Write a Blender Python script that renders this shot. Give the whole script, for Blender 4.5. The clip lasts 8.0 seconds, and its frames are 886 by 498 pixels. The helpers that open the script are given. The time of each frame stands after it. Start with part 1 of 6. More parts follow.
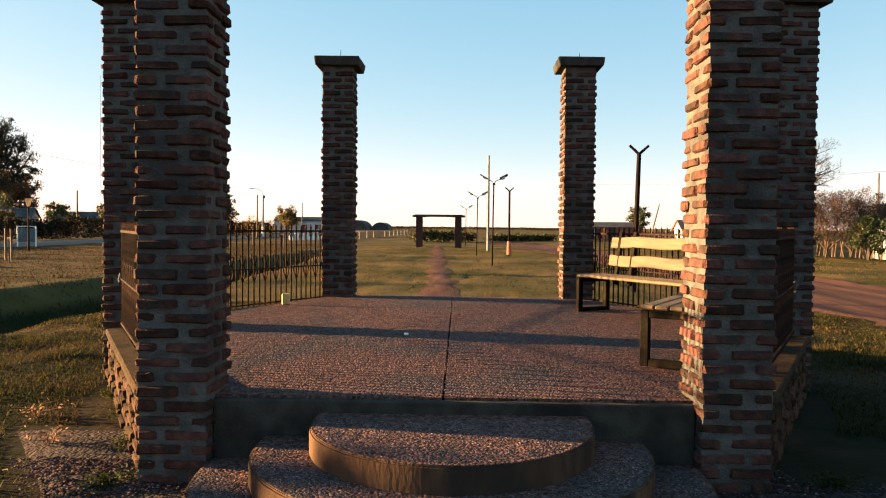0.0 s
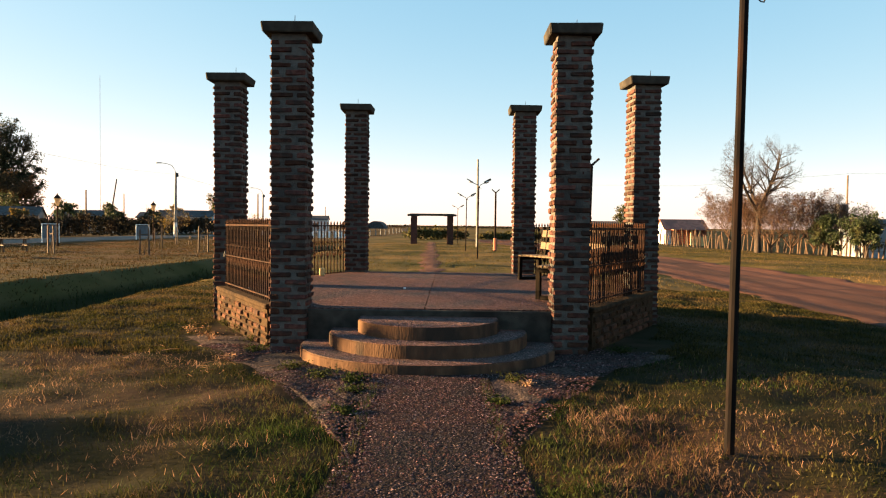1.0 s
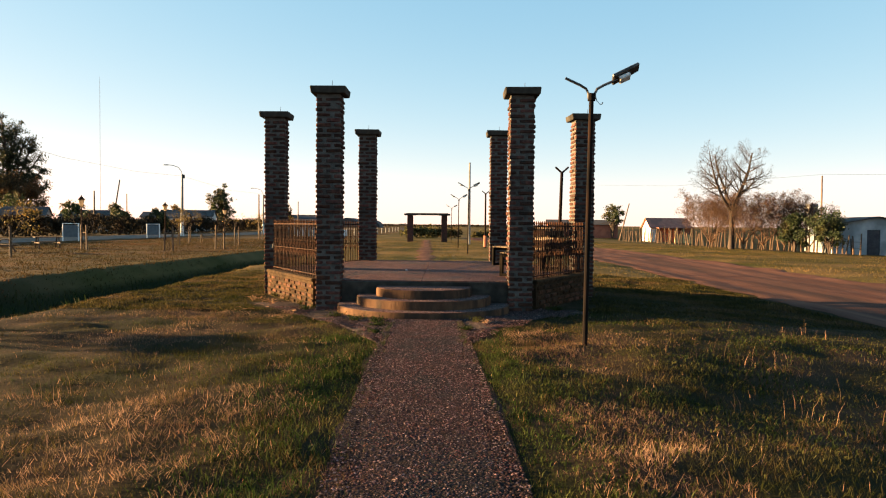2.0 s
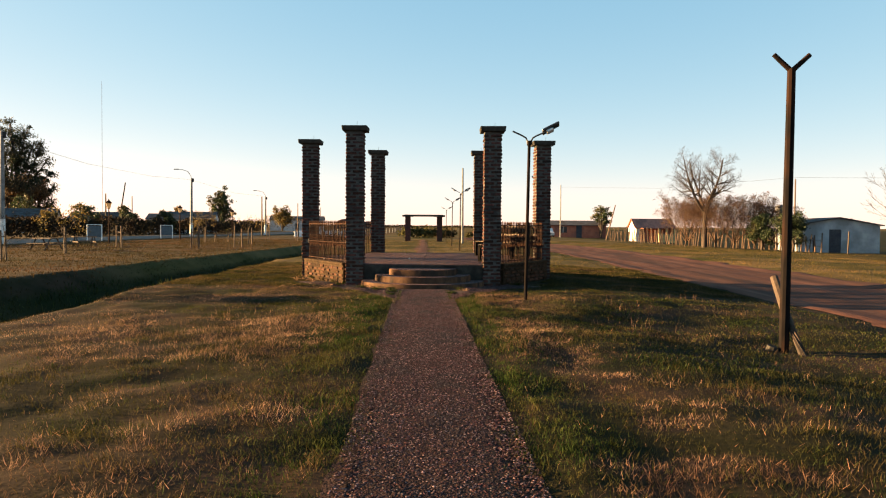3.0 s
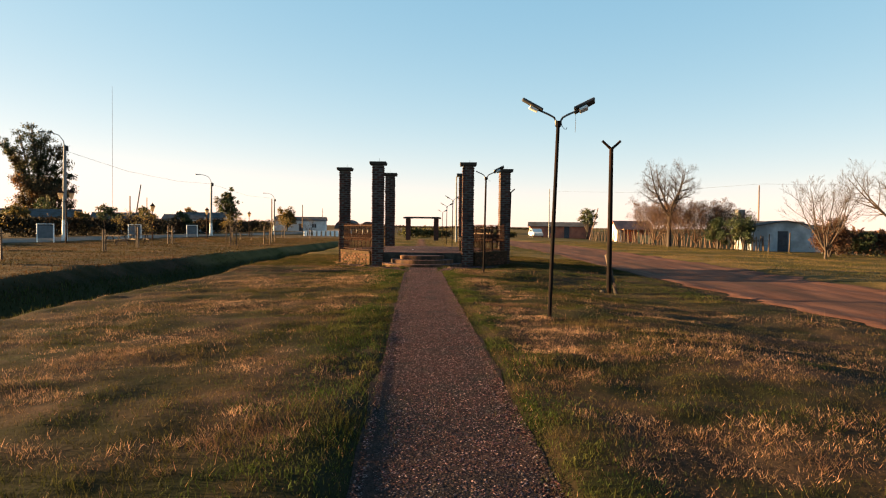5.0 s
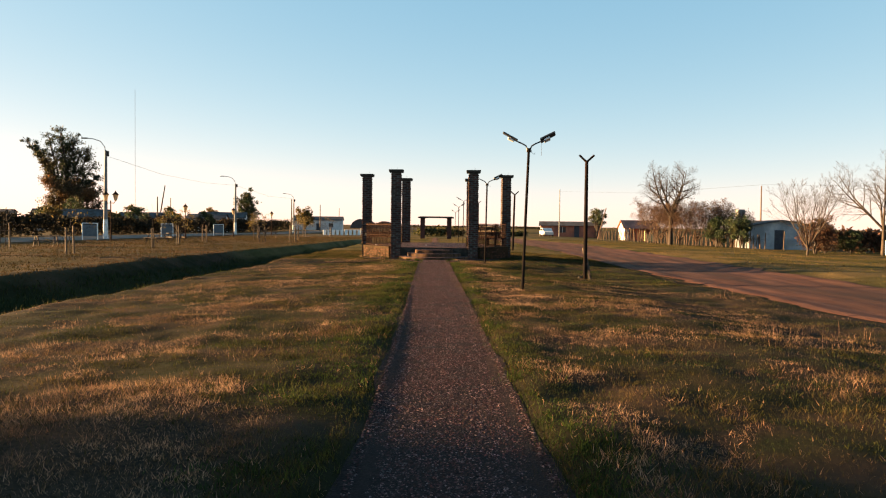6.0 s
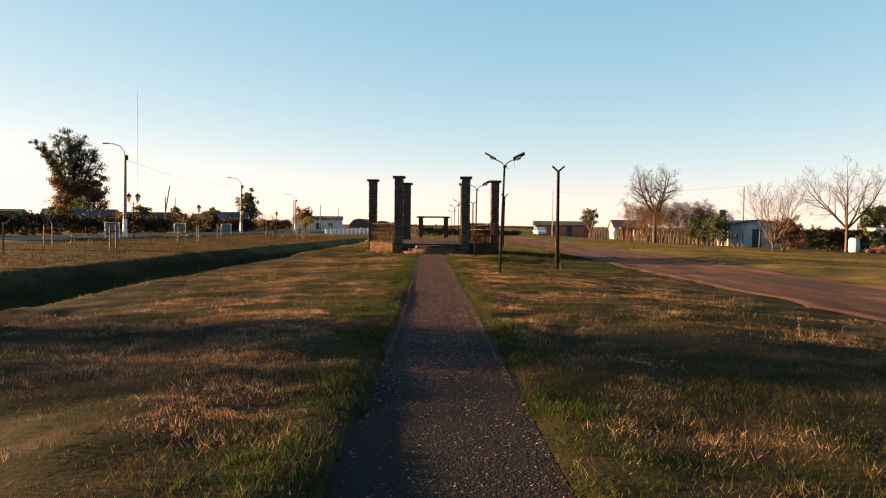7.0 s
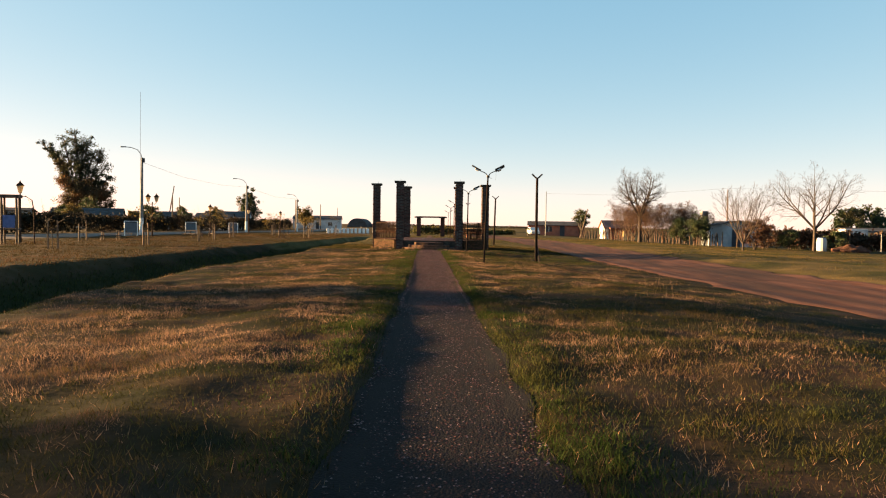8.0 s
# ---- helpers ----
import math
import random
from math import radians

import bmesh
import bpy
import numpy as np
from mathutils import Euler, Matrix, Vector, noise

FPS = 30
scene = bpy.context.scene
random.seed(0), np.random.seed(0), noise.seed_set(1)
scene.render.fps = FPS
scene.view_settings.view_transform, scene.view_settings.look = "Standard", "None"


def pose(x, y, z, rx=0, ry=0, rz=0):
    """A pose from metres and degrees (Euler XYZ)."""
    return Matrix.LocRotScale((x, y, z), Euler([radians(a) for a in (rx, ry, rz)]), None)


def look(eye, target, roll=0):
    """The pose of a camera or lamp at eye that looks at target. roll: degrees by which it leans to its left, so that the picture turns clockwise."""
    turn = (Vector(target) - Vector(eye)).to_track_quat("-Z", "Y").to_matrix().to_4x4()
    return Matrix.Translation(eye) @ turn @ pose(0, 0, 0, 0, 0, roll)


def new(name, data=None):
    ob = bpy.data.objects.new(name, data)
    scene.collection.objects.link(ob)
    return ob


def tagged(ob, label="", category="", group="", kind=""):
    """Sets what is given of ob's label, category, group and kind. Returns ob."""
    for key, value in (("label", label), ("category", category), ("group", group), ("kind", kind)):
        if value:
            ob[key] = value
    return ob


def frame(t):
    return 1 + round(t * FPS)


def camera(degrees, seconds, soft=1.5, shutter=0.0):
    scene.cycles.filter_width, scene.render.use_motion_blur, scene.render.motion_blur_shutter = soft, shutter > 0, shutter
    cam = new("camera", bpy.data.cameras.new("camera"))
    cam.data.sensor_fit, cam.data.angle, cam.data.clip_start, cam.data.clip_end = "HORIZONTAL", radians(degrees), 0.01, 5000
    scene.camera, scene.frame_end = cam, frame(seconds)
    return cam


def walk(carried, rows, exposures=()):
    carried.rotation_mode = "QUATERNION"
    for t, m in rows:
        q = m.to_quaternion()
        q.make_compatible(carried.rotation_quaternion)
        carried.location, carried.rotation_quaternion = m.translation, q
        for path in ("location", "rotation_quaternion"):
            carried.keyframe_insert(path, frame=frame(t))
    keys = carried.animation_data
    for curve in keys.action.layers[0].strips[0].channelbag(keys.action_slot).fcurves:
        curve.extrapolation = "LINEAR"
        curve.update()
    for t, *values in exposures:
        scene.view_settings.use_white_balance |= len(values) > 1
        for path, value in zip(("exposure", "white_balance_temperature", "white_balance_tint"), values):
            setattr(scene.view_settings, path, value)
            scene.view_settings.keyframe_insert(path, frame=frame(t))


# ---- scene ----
cam = camera(61.6, 8.0, 1.15)
PATH = [
    (0, (0.133, -0.814, 1.436), (0.088, 1.184, 1.378), 0.5),
    (0.5, (0.232, -2.785, 1.443), (0.195, -0.786, 1.381), 0.4),
    (1, (0.371, -4.817, 1.388), (0.34, -2.818, 1.327), 0.6),
    (1.5, (0.459, -6.541, 1.389), (0.434, -4.542, 1.324), 0.6),
    (3, (0.606, -13.304, 1.336), (0.598, -11.305, 1.275), 0.4),
    (3.5, (0.689, -15.536, 1.347), (0.686, -13.537, 1.285), 0.5),
    (4, (0.721, -17.822, 1.367), (0.726, -15.822, 1.308), 0.5),
    (4.5, (0.749, -19.976, 1.369), (0.76, -17.977, 1.31), 0.6),
    (6, (1.083, -26.159, 1.323), (1.04, -24.16, 1.262), 0.6),
    (6.5, (1.164, -28.477, 1.31), (1.126, -26.478, 1.248), 0.6),
    (7, (1.222, -30.661, 1.292), (1.186, -28.662, 1.23), 0.6),
    (7.5, (1.338, -33.047, 1.282), (1.306, -31.048, 1.22), 0.7),
    (8, (1.385, -35.184, 1.248), (1.356, -33.185, 1.186), 0.8),
]
walk(cam, [(t, look(eye, target, roll)) for t, eye, target, roll in PATH], exposures=[(0.0, 2.92, 8000, 9), (1.0, 2.95, 8000, 9), (1.6, 2.92, 8000, 9), (3.0, 2.8, 8000, 9), (6.0, 2.74, 8000, 9), (8.0, 2.72, 8000, 9)])

# ---- world, sun, exposure ----
SUN_AZ, SUN_EL = 280.0, 7.2
world = bpy.data.worlds.new("world")
scene.world = world
world.use_nodes = True
wn = world.node_tree.nodes
sky = wn.new("ShaderNodeTexSky")
sky.sky_type, sky.sun_disc = "NISHITA", False
sky.sun_elevation, sky.sun_rotation = radians(SUN_EL), radians(SUN_AZ)
sky.air_density, sky.dust_density, sky.ozone_density = 0.62, 0.12, 1.3
# per-channel power and gain grade the sky: the blue is evened out, and more of the warm light stays near the sun and
# the horizon
wl = world.node_tree.links
apart, joined = wn.new("ShaderNodeSeparateColor"), wn.new("ShaderNodeCombineColor")
wl.new(sky.outputs[0], apart.inputs[0])
for k, (power, gain) in enumerate(((0.93, 0.675), (0.5, 0.965), (0.3, 1.395))):
    bend, scale = wn.new("ShaderNodeMath"), wn.new("ShaderNodeMath")
    bend.operation, bend.inputs[1].default_value = "POWER", power
    scale.operation, scale.inputs[1].default_value = "MULTIPLY", gain
    wl.new(apart.outputs[k], bend.inputs[0])
    wl.new(bend.outputs[0], scale.inputs[0])
    wl.new(scale.outputs[0], joined.inputs[k])
wl.new(joined.outputs[0], wn["Background"].inputs[0])
wn["Background"].inputs[1].default_value = 0.076
sun_way = Vector((math.sin(radians(SUN_AZ)) * math.cos(radians(SUN_EL)), math.cos(radians(SUN_AZ)) * math.cos(radians(SUN_EL)), math.sin(radians(SUN_EL))))
sun_data = bpy.data.lights.new("sun", "SUN")
sun_data.energy, sun_data.angle, sun_data.color = 6.0, radians(0.6), (1.0, 0.67, 0.37)
sun_ob = new("sun", sun_data)
sun_ob.matrix_world = look(sun_way * 60, (0, 0, 0))


# ---- materials ----
def surface(name, c1, c2, scale=8.0, rough=0.8, c3=None, scale3=1.2, bump=0.3, bscale=None, metal=0.0, vary=0.0, place="Object", translucent=0.0, island=0.0, stretch=(1, 1, 1), voro=0.0, spec=0.3):
    """Two noise scales of colour, fine relief, and an optional per-object or per-island shift in value."""
    m = bpy.data.materials.new(name)
    m.use_nodes = True
    n, l = m.node_tree.nodes, m.node_tree.links
    b = n["Principled BSDF"]
    b.inputs["Roughness"].default_value, b.inputs["Metallic"].default_value = rough, metal
    b.inputs["Specular IOR Level"].default_value = spec
    if place == "World":
        src = n.new("ShaderNodeNewGeometry").outputs["Position"]
    else:
        src = n.new("ShaderNodeTexCoord").outputs["Object"]
    mapn = n.new("ShaderNodeMapping")
    mapn.inputs["Scale"].default_value = stretch
    l.new(src, mapn.inputs["Vector"])
    vec = mapn.outputs["Vector"]
    info = n.new("ShaderNodeObjectInfo")
    if vary:
        off = n.new("ShaderNodeVectorMath")
        off.operation = "MULTIPLY_ADD"
        comb = n.new("ShaderNodeCombineXYZ")
        for k in range(3):
            l.new(info.outputs["Random"], comb.inputs[k])
        off.inputs[1].default_value = (17, 31, 23)
        l.new(comb.outputs[0], off.inputs[0])
        l.new(vec, off.inputs[2])
        vec = off.outputs[0]
    n1 = n.new("ShaderNodeTexNoise")
    n1.inputs["Scale"].default_value, n1.inputs["Detail"].default_value = scale, 6
    l.new(vec, n1.inputs["Vector"])
    ramp = n.new("ShaderNodeValToRGB")
    ramp.color_ramp.elements[0].position, ramp.color_ramp.elements[1].position = 0.35, 0.65
    ramp.color_ramp.elements[0].color, ramp.color_ramp.elements[1].color = (*c1, 1), (*c2, 1)
    l.new(n1.outputs["Fac"], ramp.inputs["Fac"])
    col = ramp.outputs["Color"]
    if c3:
        n3 = n.new("ShaderNodeTexNoise")
        n3.inputs["Scale"].default_value, n3.inputs["Detail"].default_value = scale3, 4
        l.new(vec, n3.inputs["Vector"])
        r3 = n.new("ShaderNodeMapRange")
        r3.inputs["From Min"].default_value, r3.inputs["From Max"].default_value = 0.48, 0.64
        l.new(n3.outputs["Fac"], r3.inputs["Value"])
        mx = n.new("ShaderNodeMix")
        mx.data_type = "RGBA"
        mx.inputs["B"].default_value = (*c3, 1)
        l.new(r3.outputs["Result"], mx.inputs["Factor"])
        l.new(col, mx.inputs["A"])
        col = mx.outputs["Result"]
    for amount, out in ((vary, info.outputs["Random"]), (island, n.new("ShaderNodeNewGeometry").outputs["Random Per Island"])):
        if amount:
            hsv = n.new("ShaderNodeHueSaturation")
            rg = n.new("ShaderNodeMapRange")
            rg.inputs["To Min"].default_value, rg.inputs["To Max"].default_value = 1 - amount, 1 + amount
            l.new(out, rg.inputs["Value"])
            l.new(rg.outputs["Result"], hsv.inputs["Value"])
            hr = n.new("ShaderNodeMapRange")
            hr.inputs["To Min"].default_value, hr.inputs["To Max"].default_value = 0.5 + 0.02 * amount, 0.5 - 0.03 * amount
            l.new(out, hr.inputs["Value"])
            l.new(hr.outputs["Result"], hsv.inputs["Hue"])
            l.new(col, hsv.inputs["Color"])
            col = hsv.outputs["Color"]
    height = n1.outputs["Fac"]
    if voro:
        v = n.new("ShaderNodeTexVoronoi")
        v.inputs["Scale"].default_value = voro
        l.new(vec, v.inputs["Vector"])
        mv = n.new("ShaderNodeMix")
        mv.data_type = "RGBA"
        mv.blend_type = "OVERLAY"
        mv.inputs["Factor"].default_value = 0.75
        bw = n.new("ShaderNodeRGBToBW")
        l.new(v.outputs["Color"], bw.inputs[0])
        l.new(bw.outputs[0], mv.inputs["B"])
        l.new(col, mv.inputs["A"])
        col = mv.outputs["Result"]
        height = v.outputs["Distance"]
    l.new(col, b.inputs["Base Color"])
    if bump:
        nb = n.new("ShaderNodeTexNoise")
        nb.inputs["Scale"].default_value, nb.inputs["Detail"].default_value = bscale or scale * 4, 5
        l.new(vec, nb.inputs["Vector"])
        bp = n.new("ShaderNodeBump")
        bp.inputs["Strength"].default_value, bp.inputs["Distance"].default_value = bump, 0.02
        l.new(height if voro else nb.outputs["Fac"], bp.inputs["Height"])
        if voro:
            bp.invert = True
        l.new(bp.outputs["Normal"], b.inputs["Normal"])
    if translucent:
        tr = n.new("ShaderNodeBsdfTranslucent")
        l.new(col, tr.inputs["Color"])
        ms = n.new("ShaderNodeMixShader")
        ms.inputs["Fac"].default_value = translucent
        l.new(b.outputs[0], ms.inputs[1])
        l.new(tr.outputs[0], ms.inputs[2])
        l.new(ms.outputs[0], n["Material Output"].inputs["Surface"])
    return m


M = {
    "brick": surface("brick", (0.04524, 0.0205, 0.0175), (0.08468, 0.042, 0.031), 16, 0.92, (0.033, 0.025, 0.022), 7, 0.7, 60, vary=0.4, spec=0.04),
    "brick_ochre": surface("brick_ochre", (0.041, 0.021, 0.013), (0.07, 0.036, 0.02), 14, 0.93, (0.028, 0.019, 0.014), 6, 0.7, 60, vary=0.6, spec=0.04),
    "mortar_ochre": surface("mortar_ochre", (0.027, 0.0175, 0.0105), (0.048, 0.031, 0.018), 14, 0.95, (0.019, 0.0135, 0.0095), 3, 0.7, 70, spec=0.04),
    "apron": surface("apron", (0.03, 0.02, 0.018), (0.06, 0.042, 0.037), 9, 0.93, (0.026, 0.023, 0.023), 0.9, 0.4, voro=45, place="World", spec=0.06),
    "twig": surface("twig", (0.05, 0.027, 0.016), (0.095, 0.054, 0.032), 6, 0.9, (0.032, 0.02, 0.014), 2, 0.2, 40),
    "mortar": surface("mortar", (0.066, 0.066, 0.063), (0.102, 0.1, 0.092), 14, 0.95, (0.047, 0.045, 0.043), 3, 0.8, 70, spec=0.04),
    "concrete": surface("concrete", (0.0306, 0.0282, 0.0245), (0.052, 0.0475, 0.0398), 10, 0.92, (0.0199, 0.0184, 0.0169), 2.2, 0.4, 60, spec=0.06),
    "riser": surface("riser", (0.058, 0.034, 0.023), (0.1, 0.058, 0.036), 9, 0.92, (0.0312, 0.0247, 0.0208), 4, 0.45, 50, stretch=(1, 1, 0.35), spec=0.04),
    "aggregate": surface("aggregate", (0.0672, 0.0317, 0.0259), (0.12, 0.0634, 0.0518), 26, 0.85, (0.0576, 0.0432, 0.0403), 1.3, 0.4, voro=60, place="World", spec=0.06),
    "gravel": surface("gravel", (0.0145, 0.0078, 0.0072), (0.03, 0.0165, 0.015), 20, 0.93, (0.013, 0.0115, 0.0115), 0.8, 0.28, voro=70, place="World", spec=0.06),
    "pebble": surface("pebble", (0.07, 0.042, 0.038), (0.19, 0.13, 0.118), 40, 0.8, (0.06, 0.054, 0.055), 5, 0.0, place="World", island=0.85, spec=0.06),
    "chip": surface("chip", (0.033, 0.0155, 0.0135), (0.07, 0.036, 0.032), 30, 0.85, (0.028, 0.022, 0.022), 3, 0.0, place="World", island=0.75, spec=0.06),
    "iron": surface("iron", (0.012, 0.008, 0.007), (0.028, 0.016, 0.012), 20, 0.85, (0.055, 0.024, 0.014), 9, 0.2, 80, metal=0.0, spec=0.04),
    "pole": surface("pole", (0.006, 0.0055, 0.0055), (0.011, 0.009, 0.0085), 14, 0.9, (0.02, 0.011, 0.008), 5, 0.1, 60, stretch=(1, 1, 0.3), spec=0.02),
    "bench": surface("bench", (0.0825, 0.0528, 0.0264), (0.121, 0.0825, 0.044), 6, 0.7, (0.055, 0.0358, 0.0193), 3, 0.3, 40, stretch=(1, 6, 6)),
    "benchframe": surface("benchframe", (0.008, 0.0065, 0.005), (0.016, 0.0125, 0.009), 8, 0.85, (0.006, 0.005, 0.004), 3, 0.3, 40, spec=0.03),
    "lamp_metal": surface("lamp_metal", (0.055, 0.055, 0.055), (0.0935, 0.0908, 0.088), 12, 0.45, (0.0385, 0.0358, 0.033), 6, 0.1, 60, metal=0.6),
    "lens": surface("lens", (0.5, 0.5, 0.48), (0.62, 0.6, 0.56), 12, 0.25, bump=0.05),
    "post_white": surface("post_white", (0.55, 0.55, 0.53), (0.7, 0.7, 0.67), 9, 0.8, (0.4, 0.4, 0.38), 3, 0.2),
    "post": surface("post", (0.15, 0.15, 0.145), (0.21, 0.21, 0.2), 9, 0.85, (0.11, 0.11, 0.105), 3, 0.2),
    "wood": surface("wood", (0.063, 0.0394, 0.0236), (0.118, 0.0788, 0.0512), 7, 0.85, (0.0394, 0.0275, 0.0197), 2, 0.4, 40, vary=0.3, stretch=(3, 3, 0.6)),
    "bark": surface("bark", (0.026, 0.019, 0.0145), (0.054, 0.039, 0.031), 9, 0.92, (0.02, 0.015, 0.0125), 2, 0.5, 40, stretch=(2, 2, 0.6)),
    "bark_pale": surface("bark_pale", (0.036, 0.025, 0.019), (0.066, 0.047, 0.035), 6, 0.9, (0.026, 0.019, 0.014), 2, 0.3, 40),
    "leaf_dark": surface("leaf_dark", (0.018, 0.032, 0.013), (0.042, 0.06, 0.02), 0.9, 0.6, (0.075, 0.06, 0.022), 0.5, 0.0, island=0.45, translucent=0.3),
    "leaf_euc": surface("leaf_euc", (0.014, 0.024, 0.011), (0.036, 0.044, 0.017), 0.3, 0.65, (0.06, 0.045, 0.018), 0.15, 0.0, island=0.45, translucent=0.3),
    "leaf_euc_rust": surface("leaf_euc_rust", (0.03, 0.03, 0.014), (0.1, 0.055, 0.02), 0.3, 0.65, (0.13, 0.06, 0.02), 0.15, 0.0, island=0.45, translucent=0.3),
    "leaf_rust": surface("leaf_rust", (0.046, 0.021, 0.011), (0.09, 0.043, 0.02), 1.2, 0.75, (0.028, 0.02, 0.012), 0.6, 0.0, island=0.5, translucent=0.3),
    "leaf_yellow": surface("leaf_yellow", (0.085, 0.065, 0.017), (0.15, 0.1, 0.028), 1.2, 0.75, (0.045, 0.05, 0.017), 0.6, 0.0, island=0.5, translucent=0.3),
    "grass": surface("grass", (0.0145, 0.019, 0.005), (0.046, 0.039, 0.0125), 1.6, 0.8, (0.074, 0.05, 0.022), 0.7, 0.0, place="World", island=0.75, translucent=0.3, spec=0.04),
    "edge_green": surface("edge_green", (0.012, 0.026, 0.0065), (0.03, 0.047, 0.0115), 2.5, 0.75, (0.046, 0.047, 0.015), 0.9, 0.0, place="World", island=0.6, translucent=0.3, spec=0.04),
    "lawn": surface("lawn", (0.032, 0.034, 0.0085), (0.07, 0.052, 0.017), 0.8, 0.8, (0.118, 0.077, 0.031), 0.25, 0.0, place="World", island=0.35, translucent=0.3, spec=0.05),
    # pale shed wall with the blue of its shade put into the colour
    "wall_shade_blue": surface("wall_shade_blue", (0.217, 0.261, 0.29), (0.319, 0.37, 0.399), 1.5, 0.9, (0.174, 0.203, 0.217), 0.6, 0.2, 20, spec=0.05),
    "grass_green": surface("grass_green", (0.0115, 0.021, 0.006), (0.026, 0.037, 0.0105), 1.3, 0.75, (0.046, 0.044, 0.0155), 0.6, 0.0, place="World", island=0.55, translucent=0.3, spec=0.05),
    "straw": surface("straw", (0.17, 0.103, 0.06), (0.31, 0.2, 0.122), 2, 0.85, (0.085, 0.05, 0.03), 0.9, 0.0, place="World", island=0.65, translucent=0.3, spec=0.04),
    "leaf_hedge": surface("leaf_hedge", (0.012, 0.013, 0.009), (0.024, 0.021, 0.014), 0.5, 0.85, (0.034, 0.024, 0.015), 0.2, 0.0, island=0.4, translucent=0.08, spec=0.03),
    "leaf_mound": surface("leaf_mound", (0.042, 0.044, 0.018), (0.078, 0.074, 0.03), 0.5, 0.85, (0.07, 0.05, 0.024), 0.2, 0.0, island=0.35, translucent=0.25, spec=0.03),
    "lawn_dim": surface("lawn_dim", (0.023, 0.021, 0.006), (0.052, 0.033, 0.013), 0.8, 0.85, (0.074, 0.041, 0.02), 0.22, 0.0, place="World", island=0.5, translucent=0.2, spec=0.03),
    "dirt": surface("dirt", (0.062, 0.0265, 0.0185), (0.108, 0.05, 0.035), 2.2, 0.95, (0.046, 0.025, 0.019), 0.35, 0.5, 14, place="World", stretch=(1.6, 0.22, 1), spec=0.05),
    "asphalt": surface("asphalt", (0.1, 0.088, 0.078), (0.15, 0.125, 0.11), 3, 0.9, (0.12, 0.09, 0.07), 0.3, 0.3, 30, place="World", spec=0.06),
    "wall_white": surface("wall_white", (0.425, 0.425, 0.416), (0.527, 0.527, 0.51), 1.5, 0.85, (0.34, 0.332, 0.315), 0.6, 0.2, 20),
    "wall_yellow": surface("wall_yellow", (0.5, 0.33, 0.13), (0.62, 0.43, 0.2), 1.5, 0.85, (0.4, 0.27, 0.13), 0.6, 0.2, 20),
    "wall_grey": surface("wall_grey", (0.14, 0.14, 0.14), (0.224, 0.217, 0.21), 1.5, 0.9, (0.112, 0.105, 0.105), 0.6, 0.2, 20),
    "wall_red": surface("wall_red", (0.25, 0.08, 0.05), (0.36, 0.13, 0.08), 1.5, 0.9, (0.2, 0.08, 0.06), 0.6, 0.2, 20),
    "roof_red": surface("roof_red", (0.28, 0.09, 0.06), (0.4, 0.15, 0.1), 3, 0.8, (0.2, 0.08, 0.06), 1, 0.3, 20),
    "roof_tin": surface("roof_tin", (0.045, 0.048, 0.052), (0.08, 0.08, 0.083), 3, 0.8, (0.05, 0.04, 0.034), 1, 0.2, 20, spec=0.05),
    "door_dark": surface("door_dark", (0.02, 0.025, 0.035), (0.04, 0.045, 0.055), 4, 0.6, bump=0.1),
    "glass_dark": surface("glass_dark", (0.02, 0.022, 0.025), (0.035, 0.035, 0.04), 4, 0.15, bump=0.0),
    "paint_white": surface("paint_white", (0.68, 0.68, 0.66), (0.8, 0.8, 0.78), 5, 0.5, bump=0.05),
    "paint_blue": surface("paint_blue", (0.04, 0.08, 0.2), (0.07, 0.12, 0.28), 5, 0.5, bump=0.05),
    "panel_blue": surface("panel_blue", (0.0726, 0.0891, 0.102), (0.106, 0.122, 0.135), 4, 0.7, bump=0.05),
    "rubber": surface("rubber", (0.015, 0.015, 0.015), (0.03, 0.03, 0.03), 9, 0.8, bump=0.1),
    "lantern_glass": surface("lantern_glass", (0.5, 0.42, 0.3), (0.6, 0.5, 0.36), 9, 0.3, bump=0.0, translucent=0.5),
}

# ground: turf with soil, drying patches, and ploughed or dry fields in the distance
M["ground"] = surface("ground", (0.009, 0.011, 0.004), (0.022, 0.017, 0.009), 1.6, 0.97, (0.04, 0.024, 0.015), 0.7, 0.35, 16, place="World", spec=0.03)


